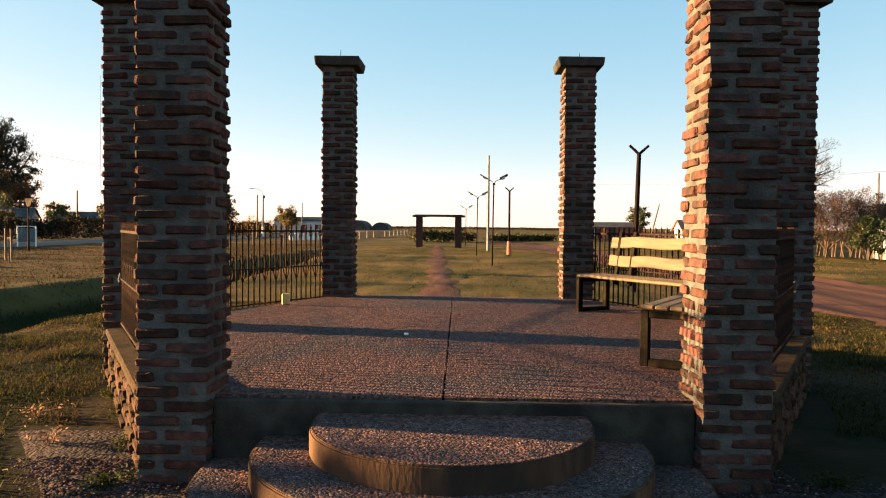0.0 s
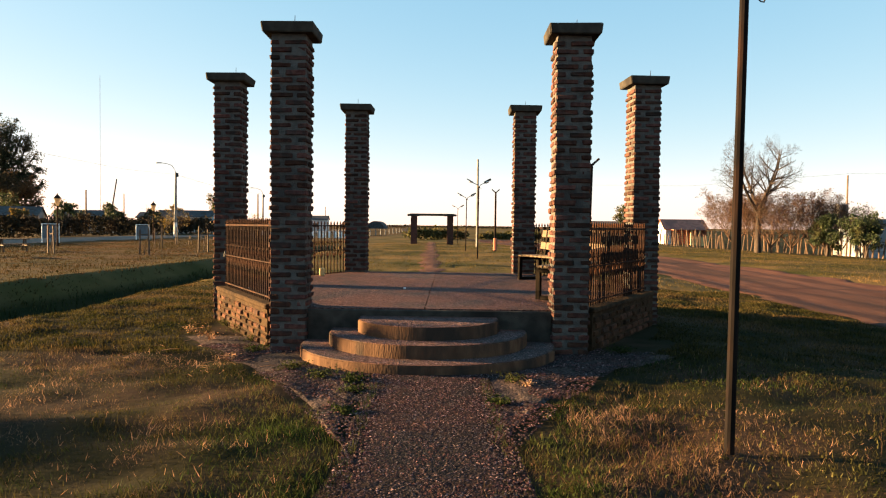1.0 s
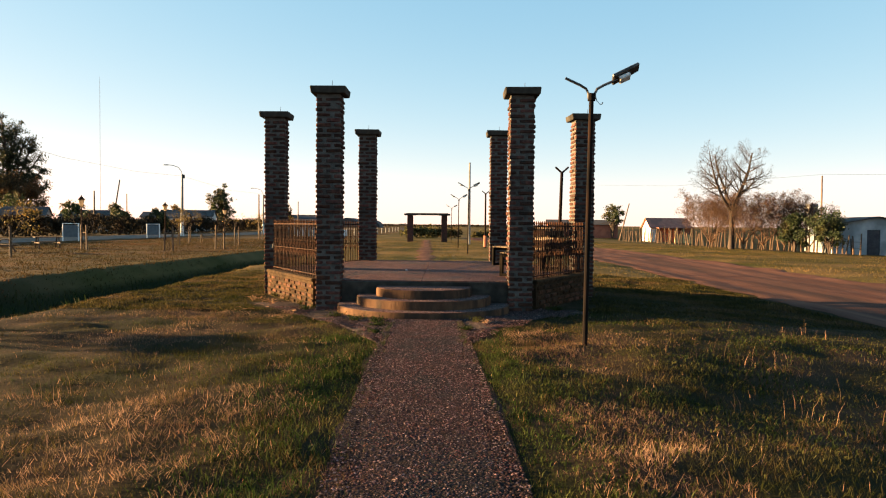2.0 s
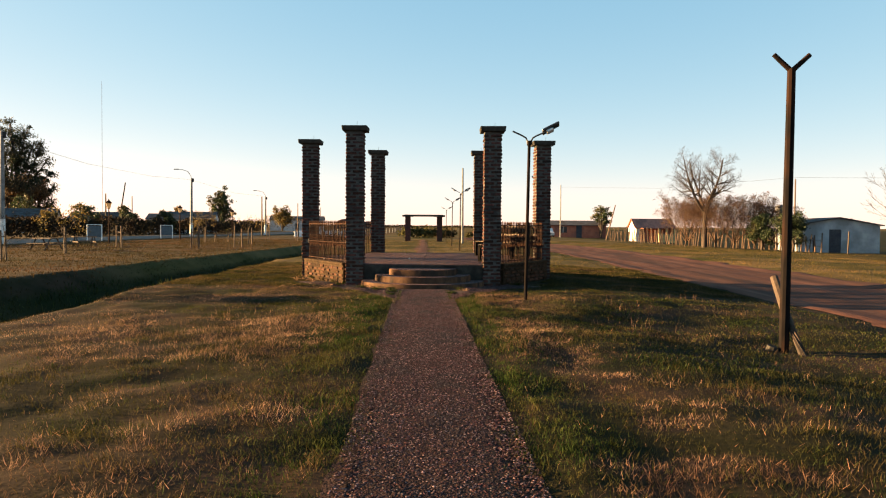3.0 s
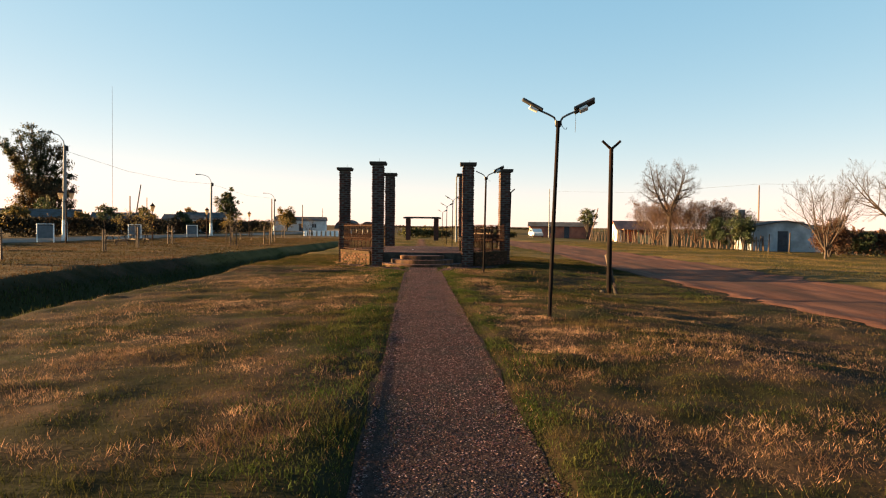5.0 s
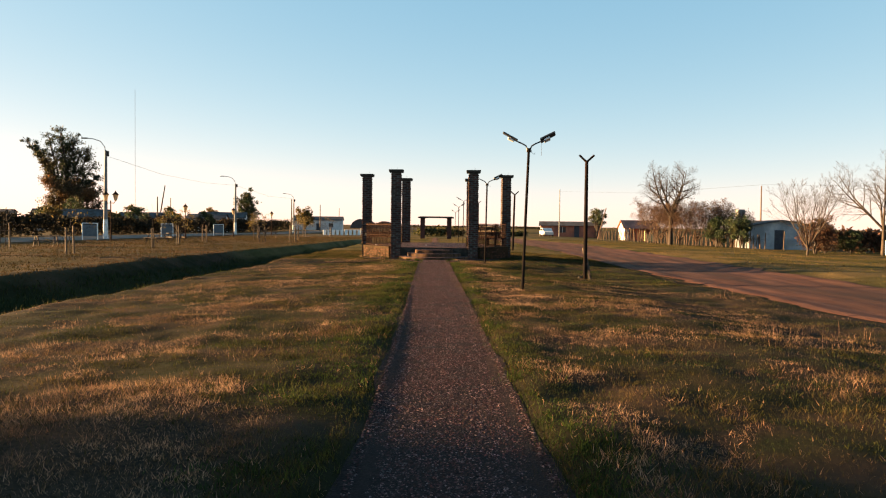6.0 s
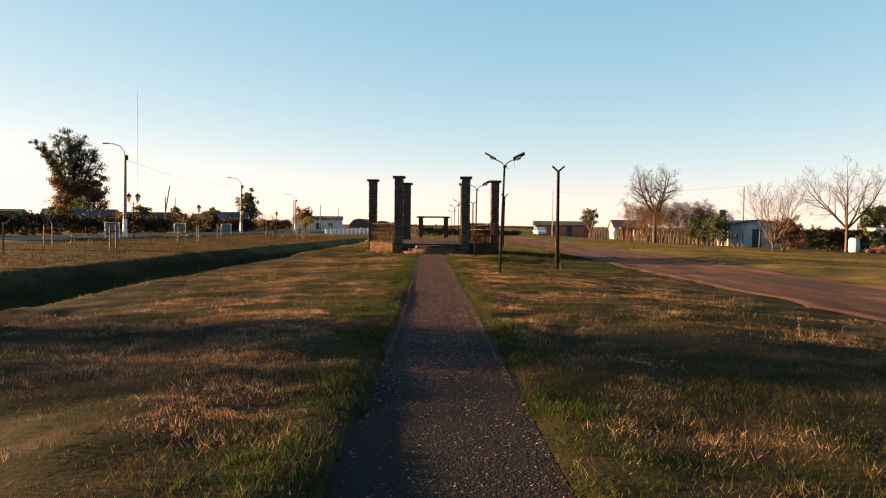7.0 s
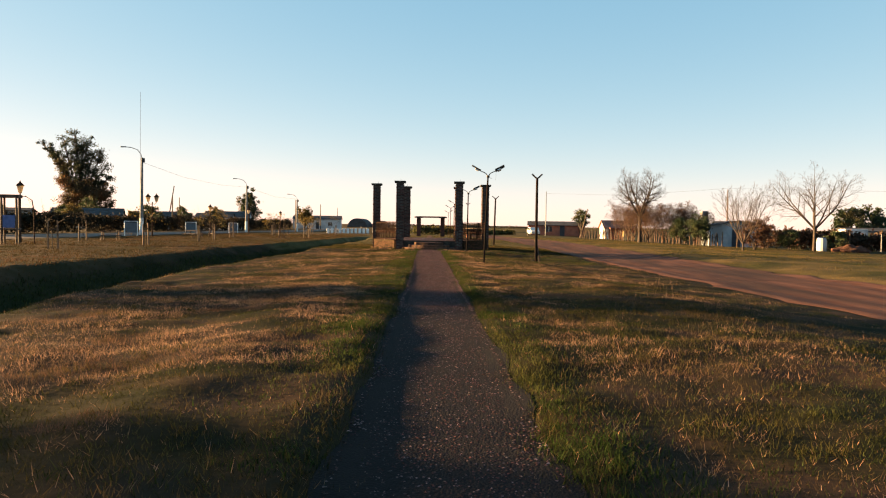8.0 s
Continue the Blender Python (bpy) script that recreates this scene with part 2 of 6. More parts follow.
def add_fields(m):
    n, l = m.node_tree.nodes, m.node_tree.links
    b = n["Principled BSDF"]
    old = b.inputs["Base Color"].links[0].from_socket
    geo = n.new("ShaderNodeNewGeometry")
    sep = n.new("ShaderNodeSeparateXYZ")
    l.new(geo.outputs["Position"], sep.inputs[0])
    rg = n.new("ShaderNodeMapRange")
    rg.inputs["From Min"].default_value, rg.inputs["From Max"].default_value = 62, 95
    l.new(sep.outputs["Y"], rg.inputs["Value"])
    mp = n.new("ShaderNodeMapping")
    mp.inputs["Scale"].default_value = (0.004, 0.02, 1)
    l.new(geo.outputs["Position"], mp.inputs["Vector"])
    nz = n.new("ShaderNodeTexNoise")
    nz.inputs["Scale"].default_value = 1.0
    l.new(mp.outputs[0], nz.inputs["Vector"])
    rp = n.new("ShaderNodeValToRGB")
    rp.color_ramp.elements[0].position, rp.color_ramp.elements[1].position = 0.38, 0.62
    rp.color_ramp.elements[0].color, rp.color_ramp.elements[1].color = (0.15, 0.082, 0.04, 1), (0.1, 0.08, 0.03, 1)
    l.new(nz.outputs["Fac"], rp.inputs["Fac"])
    mx = n.new("ShaderNodeMix")
    mx.data_type = "RGBA"
    l.new(rg.outputs["Result"], mx.inputs["Factor"])
    l.new(old, mx.inputs["A"])
    l.new(rp.outputs["Color"], mx.inputs["B"])
    l.new(mx.outputs["Result"], b.inputs["Base Color"])


def add_felt(m):
    """Dried turf where the ground's dryness says so."""
    n, l = m.node_tree.nodes, m.node_tree.links
    b = n["Principled BSDF"]
    old = b.inputs["Base Color"].links[0].from_socket
    at = n.new("ShaderNodeAttribute")
    at.attribute_name = "dryness"
    nz = n.new("ShaderNodeTexNoise")
    nz.inputs["Scale"].default_value, nz.inputs["Detail"].default_value = 30, 6
    l.new(n.new("ShaderNodeNewGeometry").outputs["Position"], nz.inputs["Vector"])
    rp = n.new("ShaderNodeValToRGB")
    rp.color_ramp.elements[0].position, rp.color_ramp.elements[1].position = 0.35, 0.65
    rp.color_ramp.elements[0].color, rp.color_ramp.elements[1].color = (0.014, 0.01, 0.007, 1), (0.04, 0.026, 0.017, 1)
    l.new(nz.outputs["Fac"], rp.inputs["Fac"])
    mx = n.new("ShaderNodeMix")
    mx.data_type = "RGBA"
    l.new(at.outputs["Fac"], mx.inputs["Factor"])
    l.new(old, mx.inputs["A"])
    l.new(rp.outputs["Color"], mx.inputs["B"])
    l.new(mx.outputs["Result"], b.inputs["Base Color"])


add_felt(M["ground"])
add_fields(M["ground"])


def add_lawns(m):
    """Paler mown turf beyond the terrace, across the dirt road and in the park."""
    n, l = m.node_tree.nodes, m.node_tree.links
    b = n["Principled BSDF"]
    old = b.inputs["Base Color"].links[0].from_socket
    geo = n.new("ShaderNodeNewGeometry")
    sep = n.new("ShaderNodeSeparateXYZ")
    l.new(geo.outputs["Position"], sep.inputs[0])
    fac = None
    for axis, a, z in (("Y", 7.0, 12.0), ("X", 12.3, 13.6)):
        rg = n.new("ShaderNodeMapRange")
        rg.inputs["From Min"].default_value, rg.inputs["From Max"].default_value = a, z
        l.new(sep.outputs[axis], rg.inputs["Value"])
        if fac is None:
            fac = rg.outputs["Result"]
        else:
            mx = n.new("ShaderNodeMath")
            mx.operation = "MAXIMUM"
            l.new(fac, mx.inputs[0])
            l.new(rg.outputs["Result"], mx.inputs[1])
            fac = mx.outputs[0]
    nz = n.new("ShaderNodeTexNoise")
    nz.inputs["Scale"].default_value, nz.inputs["Detail"].default_value = 0.25, 8
    l.new(geo.outputs["Position"], nz.inputs["Vector"])
    rp = n.new("ShaderNodeValToRGB")
    rp.color_ramp.elements[0].position, rp.color_ramp.elements[1].position = 0.35, 0.65
    rp.color_ramp.elements[0].color, rp.color_ramp.elements[1].color = (0.032, 0.033, 0.009, 1), (0.112, 0.074, 0.03, 1)
    l.new(nz.outputs["Fac"], rp.inputs["Fac"])
    mx = n.new("ShaderNodeMix")
    mx.data_type = "RGBA"
    l.new(fac, mx.inputs["Factor"])
    l.new(old, mx.inputs["A"])
    l.new(rp.outputs["Color"], mx.inputs["B"])
    l.new(mx.outputs["Result"], b.inputs["Base Color"])


add_lawns(M["ground"])


def add_park(m):
    """Duller brown turf in the park beyond the ditch; dark rank grass where the ground dips, the ditch's shade put into
    its colour.
    """
    n, l = m.node_tree.nodes, m.node_tree.links
    b = n["Principled BSDF"]
    geo = n.new("ShaderNodeNewGeometry")
    sep = n.new("ShaderNodeSeparateXYZ")
    l.new(geo.outputs["Position"], sep.inputs[0])
    nz = n.new("ShaderNodeTexNoise")
    nz.inputs["Scale"].default_value, nz.inputs["Detail"].default_value = 0.4, 8
    l.new(geo.outputs["Position"], nz.inputs["Vector"])
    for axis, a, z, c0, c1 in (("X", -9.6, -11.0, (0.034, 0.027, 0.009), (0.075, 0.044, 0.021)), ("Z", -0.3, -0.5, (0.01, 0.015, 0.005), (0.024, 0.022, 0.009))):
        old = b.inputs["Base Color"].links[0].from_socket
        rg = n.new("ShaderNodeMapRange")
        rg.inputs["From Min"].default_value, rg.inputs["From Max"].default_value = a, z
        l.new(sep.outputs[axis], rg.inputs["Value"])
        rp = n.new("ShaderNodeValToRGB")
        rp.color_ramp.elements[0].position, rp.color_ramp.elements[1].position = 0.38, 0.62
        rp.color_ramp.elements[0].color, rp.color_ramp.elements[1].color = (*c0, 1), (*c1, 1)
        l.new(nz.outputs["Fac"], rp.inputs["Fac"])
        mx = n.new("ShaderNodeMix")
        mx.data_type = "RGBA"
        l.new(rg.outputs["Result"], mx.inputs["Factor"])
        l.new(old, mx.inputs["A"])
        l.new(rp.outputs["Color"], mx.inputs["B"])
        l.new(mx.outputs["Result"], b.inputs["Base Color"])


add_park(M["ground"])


def add_path_shade(m):
    """Darkens the gravel towards the path's far end: the shade there is put into the colour."""
    n, l = m.node_tree.nodes, m.node_tree.links
    b = n["Principled BSDF"]
    old = b.inputs["Base Color"].links[0].from_socket
    geo = n.new("ShaderNodeNewGeometry")
    sep = n.new("ShaderNodeSeparateXYZ")
    l.new(geo.outputs["Position"], sep.inputs[0])
    nz = n.new("ShaderNodeTexNoise")
    nz.inputs["Scale"].default_value, nz.inputs["Detail"].default_value = 1.4, 5
    l.new(geo.outputs["Position"], nz.inputs["Vector"])
    wob = n.new("ShaderNodeMath")
    wob.operation, wob.inputs[1].default_value = "MULTIPLY_ADD", 16.0
    l.new(nz.outputs["Fac"], wob.inputs[0])
    l.new(sep.outputs["Y"], wob.inputs[2])
    rg = n.new("ShaderNodeMapRange")
    rg.inputs["From Min"].default_value, rg.inputs["From Max"].default_value = -10.0, -18.0
    l.new(wob.outputs[0], rg.inputs["Value"])
    mx = n.new("ShaderNodeMix")
    mx.data_type = "RGBA"
    mx.inputs["B"].default_value = (0.012, 0.0105, 0.0105, 1)
    l.new(rg.outputs["Result"], mx.inputs["Factor"])
    l.new(old, mx.inputs["A"])
    l.new(mx.outputs["Result"], b.inputs["Base Color"])


add_path_shade(M["gravel"])


# ---- building helpers ----
def mesh_of(name, verts, faces, mat, smooth=False):
    me = bpy.data.meshes.new(name)
    me.from_pydata(verts, [], faces)
    me.materials.append(mat)
    if smooth:
        me.polygons.foreach_set("use_smooth", np.ones(len(me.polygons), dtype=bool))
    me.update()
    return me


def mesh_of_many(name, v, f, mat):
    """The same for large arrays: v is n x 3, f is m x 3 or m x 4."""
    me = bpy.data.meshes.new(name)
    me.vertices.add(len(v))
    me.vertices.foreach_set("co", np.ascontiguousarray(v, dtype=np.float32).ravel())
    me.loops.add(f.size)
    me.loops.foreach_set("vertex_index", np.ascontiguousarray(f, dtype=np.int32).ravel())
    me.polygons.add(len(f))
    me.polygons.foreach_set("loop_start", np.arange(0, f.size, f.shape[1], dtype=np.int32))
    me.materials.append(mat)
    me.update(calc_edges=True)
    me.validate()
    return me


def part(name, bm, mat, parent=None, label="", smooth=False):
    me = bpy.data.meshes.new(name)
    bm.to_mesh(me)
    bm.free()
    me.materials.append(mat)
    if smooth:
        me.polygons.foreach_set("use_smooth", np.ones(len(me.polygons), dtype=bool))
    ob = new(name, me)
    ob.parent = parent
    return tagged(ob, label)


def thing(name, x, y, z, turn, label, category, group="", kind=""):
    ob = new(name)
    ob.matrix_world = pose(x, y, z, 0, 0, turn)
    return tagged(ob, label, category, group, kind)


def box(bm, x0, x1, y0, y1, z0, z1, bevel=0.0, m=None):
    made = bmesh.ops.create_cube(bm, size=1.0)["verts"]
    for v in made:
        v.co = Vector((x0 + (v.co.x + 0.5) * (x1 - x0), y0 + (v.co.y + 0.5) * (y1 - y0), z0 + (v.co.z + 0.5) * (z1 - z0)))
    if bevel:
        edges = list({e for v in made for e in v.link_edges})
        made = [v for v in bmesh.ops.bevel(bm, geom=edges, offset=bevel, segments=1, affect="EDGES")["verts"]] + [v for v in made if v.is_valid]
    if m is not None:
        bmesh.ops.transform(bm, matrix=m, verts=list(set(made)))
    return bm


def tube(bm, points, radii, sides=8, cap=True):
    """A tube along points with a radius at each."""
    rings = []
    for k, p in enumerate(points):
        a, b = Vector(points[max(k - 1, 0)]), Vector(points[min(k + 1, len(points) - 1)])
        d = (b - a).normalized()
        u = d.orthogonal().normalized() if abs(d.z) < 0.99 else Vector((1, 0, 0))
        v = d.cross(u).normalized()
        u = v.cross(d)
        rings.append([bm.verts.new(Vector(p) + radii[k] * (math.cos(2 * math.pi * i / sides) * u + math.sin(2 * math.pi * i / sides) * v)) for i in range(sides)])
    for r0, r1 in zip(rings, rings[1:]):
        best = min(range(sides), key=lambda s: (r0[0].co - r1[s].co).length)
        for i in range(sides):
            bm.faces.new((r0[i], r0[(i + 1) % sides], r1[(i + 1 + best) % sides], r1[(i + best) % sides]))
    if cap:
        bm.faces.new(rings[0][::-1])
        bm.faces.new(rings[-1])
    return bm


def prism(bm, outline, z0, z1):
    """An upright prism; z0 and z1 may be numbers or functions of x, y."""
    f0 = z0 if callable(z0) else (lambda x, y: z0)
    f1 = z1 if callable(z1) else (lambda x, y: z1)
    lo = [bm.verts.new((x, y, f0(x, y))) for x, y in outline]
    hi = [bm.verts.new((x, y, f1(x, y))) for x, y in outline]
    k = len(outline)
    for i in range(k):
        bm.faces.new((lo[i], lo[(i + 1) % k], hi[(i + 1) % k], hi[i]))
    bm.faces.new(lo[::-1])
    bm.faces.new(hi)
    bmesh.ops.recalc_face_normals(bm, faces=bm.faces)
    return bm


LATTICE = np.random.RandomState(5).rand(256, 256)


def vnoise(x, y, size):
    """Smooth value noise, 0 to 1, with cells of the given size."""
    x, y = np.asarray(x, float) / size, np.asarray(y, float) / size
    i, j = np.floor(x).astype(int), np.floor(y).astype(int)
    u, v = x - i, y - j
    u, v = u * u * (3 - 2 * u), v * v * (3 - 2 * v)
    g = lambda a, b: LATTICE[a % 256, b % 256]
    return (g(i, j) * (1 - u) + g(i + 1, j) * u) * (1 - v) + (g(i, j + 1) * (1 - u) + g(i + 1, j + 1) * u) * v


# ---- the lie of the land ----
HX, HY, SIDE = 0.1, 6.065, 3.02
FLOOR = lambda x, y: 0.478 + 0.014 * (y - 3.35)


def ditch_near(y):
    return np.interp(y, [-60, -26, -20, 0, 10, 20, 36, 60], [-3.8, -4.4, -5.4, -5.5, -5.8, -5.7, -6.6, -8.0])


def ditch_far(y):
    return np.interp(y, [-60, -16, 6, 32, 46, 60], [-10.8, -10.5, -9.9, -8.9, -8.6, -9.0])


def path_mid(y):
    return 0.22 - 0.032 * np.asarray(y, float) + np.interp(y, [-32, -20, -10, -3], [0.13, 0.12, 0.05, 0.0])


def road_near(y):
    return np.interp(y, [-80, -23, -5, 0, 12, 23, 50, 80], [9.6, 8.6, 8.0, 7.6, 7.4, 7.1, 5.6, 1.5])


def road_far(y):
    return np.interp(y, [-80, -15, -6, 8, 22, 36, 50, 80], [14.6, 13.3, 12.9, 12.6, 12.4, 11.4, 9.8, 6.5])


def gz(x, y):
    x, y = np.asarray(x, float), np.asarray(y, float)
    z = np.interp(y, [-80, -40, -26, -21, -12, 0, 3, 30, 60, 200, 1500, 3200], [0.2, 0.18, 0.13, 0.08, 0.06, 0.06, 0.0, 0.0, -0.05, -0.2, 2.0, 4.0])
    z = z + (0.03 * (vnoise(x, y, 3.1) - 0.5) + (0.035 * (vnoise(x + 31, y * 1.3, 0.7) - 0.5) + 0.045 * (vnoise(x, y + 61, 0.36) - 0.5)) * (np.abs(x - path_mid(y)) > 0.7) * (np.abs(y) < 60) * ((x < road_near(y) - 0.2) | (x > road_far(y) + 0.2))) * (np.abs(x - HX) + np.abs(y - HY) > 5) + 0.35 * (vnoise(x + 90, y, 60) - 0.5) * (np.hypot(x, y) > 90)
    n, f = ditch_near(y) - 0.35 * (vnoise(y, x * 0, 2.3) - 0.5), ditch_far(y) + 0.5 * (vnoise(y + 50, x * 0, 3.0) - 0.5)
    u = np.clip((n - x) / np.maximum(n - f, 0.1), 0, 1)
    deep = np.interp(y, [-60, 36, 47], [1.15, 0.9, 0.0])
    prof = np.interp(u, [0, 0.06, 0.28, 0.42, 0.58, 1.0], [0, 0.1, 0.85, 1.0, 0.95, 0.0])
    z = z - deep * prof * (0.9 + 0.25 * vnoise(x, y, 1.7))
    off, park = x - path_mid(y), np.clip((1.0 - y) / 1.5, 0, 1)
    z = z - park * (0.055 * np.clip((-8 - y) / 10, 0.25, 1) * np.clip((0.62 - np.abs(off)) / 0.16, 0, 1) - 0.035 * np.clip((-22 - y) / 5, 0, 1) * np.exp(-((off + 0.78) / 0.22) ** 2) - (0.01 + 0.06 * np.clip((-20 - y) / 5, 0, 1)) * np.exp(-((off + 1.7) / 0.65) ** 2) - 0.01 * np.exp(-((off - 0.8) / 0.25) ** 2))
    z = z - park * 0.02 * np.clip(-off - 1.2, 0, 4.0)
    # the verge falls away to the dirt road, and the plots beyond the road lie lower still
    t = np.clip((off - np.interp(y, [-24, -16, -8, -3, 2], [3.2, 2.8, 2.0, 1.0, 3.4])) / 3.4, 0, 1)
    z = z - 0.24 * t * t * (3 - 2 * t) * np.interp(y, [-4, 6, 40], [1.0, 0.6, 0.0])
    z = z - np.clip((x - 13) * 0.012 + (y - 5) * 0.0085, 0, 1) * np.clip((x - 11) / (6 + 0.3 * np.maximum(y, 0)), 0, 1)
    mid = (road_near(y) + road_far(y)) / 2
    w = np.clip(1 - np.abs(x - mid) / 3.6, 0, 1)
    return z - 0.12 * np.minimum(1, w * 2) * (y < 70)


def spread(*runs):
    return np.unique(np.concatenate([np.arange(a, b, s) for a, b, s in runs]))


def sheet(name, xs, ys, height, mat):
    gx, gy = np.meshgrid(xs, ys)
    v = np.stack([gx, gy, height(gx, gy)], -1).reshape(-1, 3)
    a = np.arange(len(xs) * (len(ys) - 1)).reshape(len(ys) - 1, len(xs))[:, :-1].ravel()
    f = np.stack([a, a + 1, a + len(xs) + 1, a + len(xs)], -1)
    return new(name, mesh_of(name, v.tolist(), f.tolist(), mat, True))


def off_path(x, y):
    return x - path_mid(y)


def dryness(x, y):
    """0 where the turf is green, 1 where it has dried to a straw-coloured felt."""
    f = 0.5 * vnoise(x, y * 1.2, 1.4) + 0.28 * vnoise(x + 11, y, 0.5) + 0.22 * vnoise(x + 5, y + 9, 0.2)
    o = off_path(x, y)
    band = 0.08 * np.exp(-((o - 1.45) / 0.5) ** 2) + 0.05 * (o < -1.2) * np.clip((-14 - y) / 10, 0, 1)
    d = np.clip((f + band - 0.51) * 11, 0, 1) * np.clip((np.abs(o + 0.05) - 0.8 + 0.3 * (vnoise(x, y, 0.4) - 0.5)) * 4, 0, 1)
    # right of the path below y -23: greener turf, straw cut partly for shade
    return d * np.where((o < -0.6) & (y > -13), 0.5, 1.0) * np.where((o > 0.9) & (y < -23), 0.45, 1.0) * np.where((o > 1.7) & (y > -8), 0.25, 1.0) * np.where((o > 2.2), 0.6, 1.0) * np.clip((6 - y) / 6, 0, 1)


gxs = spread((-3000, -400, 200), (-400, -60, 20), (-60, -14, 1.5), (-14, -7, 0.3), (-7, 9, 0.12), (9, 15, 0.3), (15, 60, 1.5), (60, 400, 20), (400, 3001, 200))
gys = spread((-600, -60, 60), (-60, -40, 2), (-40, 4, 0.14), (4, 14, 0.35), (14, 60, 0.9), (60, 200, 8), (200, 600, 40), (600, 3201, 200))
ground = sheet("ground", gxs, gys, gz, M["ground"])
co = np.empty(len(ground.data.vertices) * 3, dtype=np.float32)
ground.data.vertices.foreach_get("co", co)
co = co.reshape(-1, 3)
near_path = (np.abs(co[:, 0]) < 9) & (np.abs(co[:, 1] + 18) < 24)
ground.data.attributes.new("dryness", "FLOAT", "POINT").data.foreach_set("value", (dryness(co[:, 0], co[:, 1]) * near_path).astype(np.float32))
tagged(ground, "uneven turf of green and dried grass with a dug ditch", "ground", kind="structure")


def ribbon(name, left, right, ys, lift, mat, across=6, ragged=0.12, ruts=()):
    """A strip that lies on the ground between two lines."""
    v, f = [], []
    for k, y in enumerate(ys):
        a = float(left(y)) + ragged * (float(vnoise(y, 3.0, 0.8)) - 0.5) * 2
        b = float(right(y)) + ragged * (float(vnoise(y, 90.0, 0.8)) - 0.5) * 2
        for i in range(across + 1):
            x = a + (b - a) * i / across
            sunk = sum(0.015 * math.exp(-(((x - a) / (b - a) - u - 0.05 * (float(vnoise(y, 40.0 * u, 6.0)) - 0.5)) / 0.05) ** 2) for u in ruts)
            v.append((x, float(y), float(gz(x, y)) + lift * (0.2 if i in (0, across) else 1) - sunk))
    for k in range(len(ys) - 1):
        for i in range(across):
            q = k * (across + 1) + i
            f.append((q, q + 1, q + across + 2, q + across + 1))
    return new(name, mesh_of(name, v, f, mat, True))


tagged(ribbon("road", road_near, road_far, np.arange(-60, 78, 0.5), 0.045, M["dirt"], 30, 0.4, (0.2, 0.42, 0.62, 0.84)), "reddish dirt road with wheel ruts and ragged grassy edges", "road", kind="structure")
tagged(ribbon("garden_path", lambda y: path_mid(y) - 0.54, lambda y: path_mid(y) + 0.54, np.arange(-45, 2.2, 0.3), 0.03, M["gravel"], 6, 0.07), "straight path of reddish gravel set in grey mortar", "path", kind="structure")
tagged(ribbon("garden_path_beyond", lambda y: path_mid(y) - 0.36, lambda y: path_mid(y) + 0.36, np.arange(8.9, 62, 0.4), 0.02, M["dirt"], 4, 0.25), "worn reddish gravel path running on towards an arch", "path", kind="structure")
APRON_W = lambda y: np.interp(y, [-0.7, 0.8, 2.2, 4.2], [0.42, 1.05, 1.75, 3.1])
for k, (a, b) in enumerate(((lambda y: path_mid(y) - APRON_W(y), lambda y: path_mid(y) - 0.43), (lambda y: path_mid(y) + 0.43, lambda y: path_mid(y) + APRON_W(y)))):
    tagged(ribbon("apron_%d" % (k + 1), a, b, np.arange(-0.7, 3.3 if k else 4.3, 0.1), 0.02, M["apron"], 14, 0.3), "flaring patch of grey mortar and gravel before the steps", "pavement", kind="structure")
tagged(ribbon("street", lambda y: -36.0 - 0.01 * y, lambda y: -27.4 - 0.01 * y, np.arange(-60, 240, 3.0), 0.05, M["asphalt"], 4, 0.2), "pale dusty street along the park", "street", kind="structure")

# ---- the brick pavilion ----
def brick_mesh(seed, lx, ly, lz, mat="brick"):
    """A worn hand-made brick: a box with eroded corners and a wavy face."""
    r = random.Random(seed)
    bm = bmesh.new()
    bmesh.ops.create_cube(bm, size=1.0)
    bmesh.ops.bevel(bm, geom=list(bm.edges), offset=0.16, segments=1, affect="EDGES")
    for v in bm.verts:
        c = Vector((v.co.x * lx, v.co.y * ly, v.co.z * lz))
        # rounder across the short sides than along the length
        c.x = math.copysign(min(abs(v.co.x), 0.5) * lx - (0.5 - max(abs(v.co.y), abs(v.co.z))) * 0.02, v.co.x)
        if abs(v.co.x) < 0.49:
            c.x = math.copysign(lx / 2 - 0.016, v.co.x)
        v.co = c + Vector((r.uniform(-0.006, 0.004), r.uniform(-0.006, 0.004), r.uniform(-0.005, 0.003)))
    me = bpy.data.meshes.new("brick")
    bm.to_mesh(me)
    bm.free()
    me.materials.append(M[mat])
    return me


BRICKS = [brick_mesh(k, 0.25, 0.112, 0.056) for k in range(9)]
WALL_BRICKS = [brick_mesh(40 + k, 0.25, 0.12, 0.06, "brick_ochre") for k in range(7)]
COURSE, COL_W, COL_TOP = 0.0805, 0.405, 3.435


def lay_brick(parent, x, y, z, turn, rng, spread_xy=0.006, stock=BRICKS):
    ob = new("brick", rng.choice(stock))
    ob.parent = parent
    m = pose(x + rng.uniform(-1, 1) * spread_xy, y + rng.uniform(-1, 1) * spread_xy, z + rng.uniform(-0.003, 0.003), rng.uniform(-1.5, 1.5), rng.uniform(-1, 1), turn + rng.choice((0, 180)) + rng.uniform(-1.2, 1.2))
    ob.matrix_basis = m @ Matrix.Diagonal((rng.uniform(0.88, 1.04), rng.uniform(0.95, 1.04), rng.uniform(0.82, 1.12), 1))
    return ob


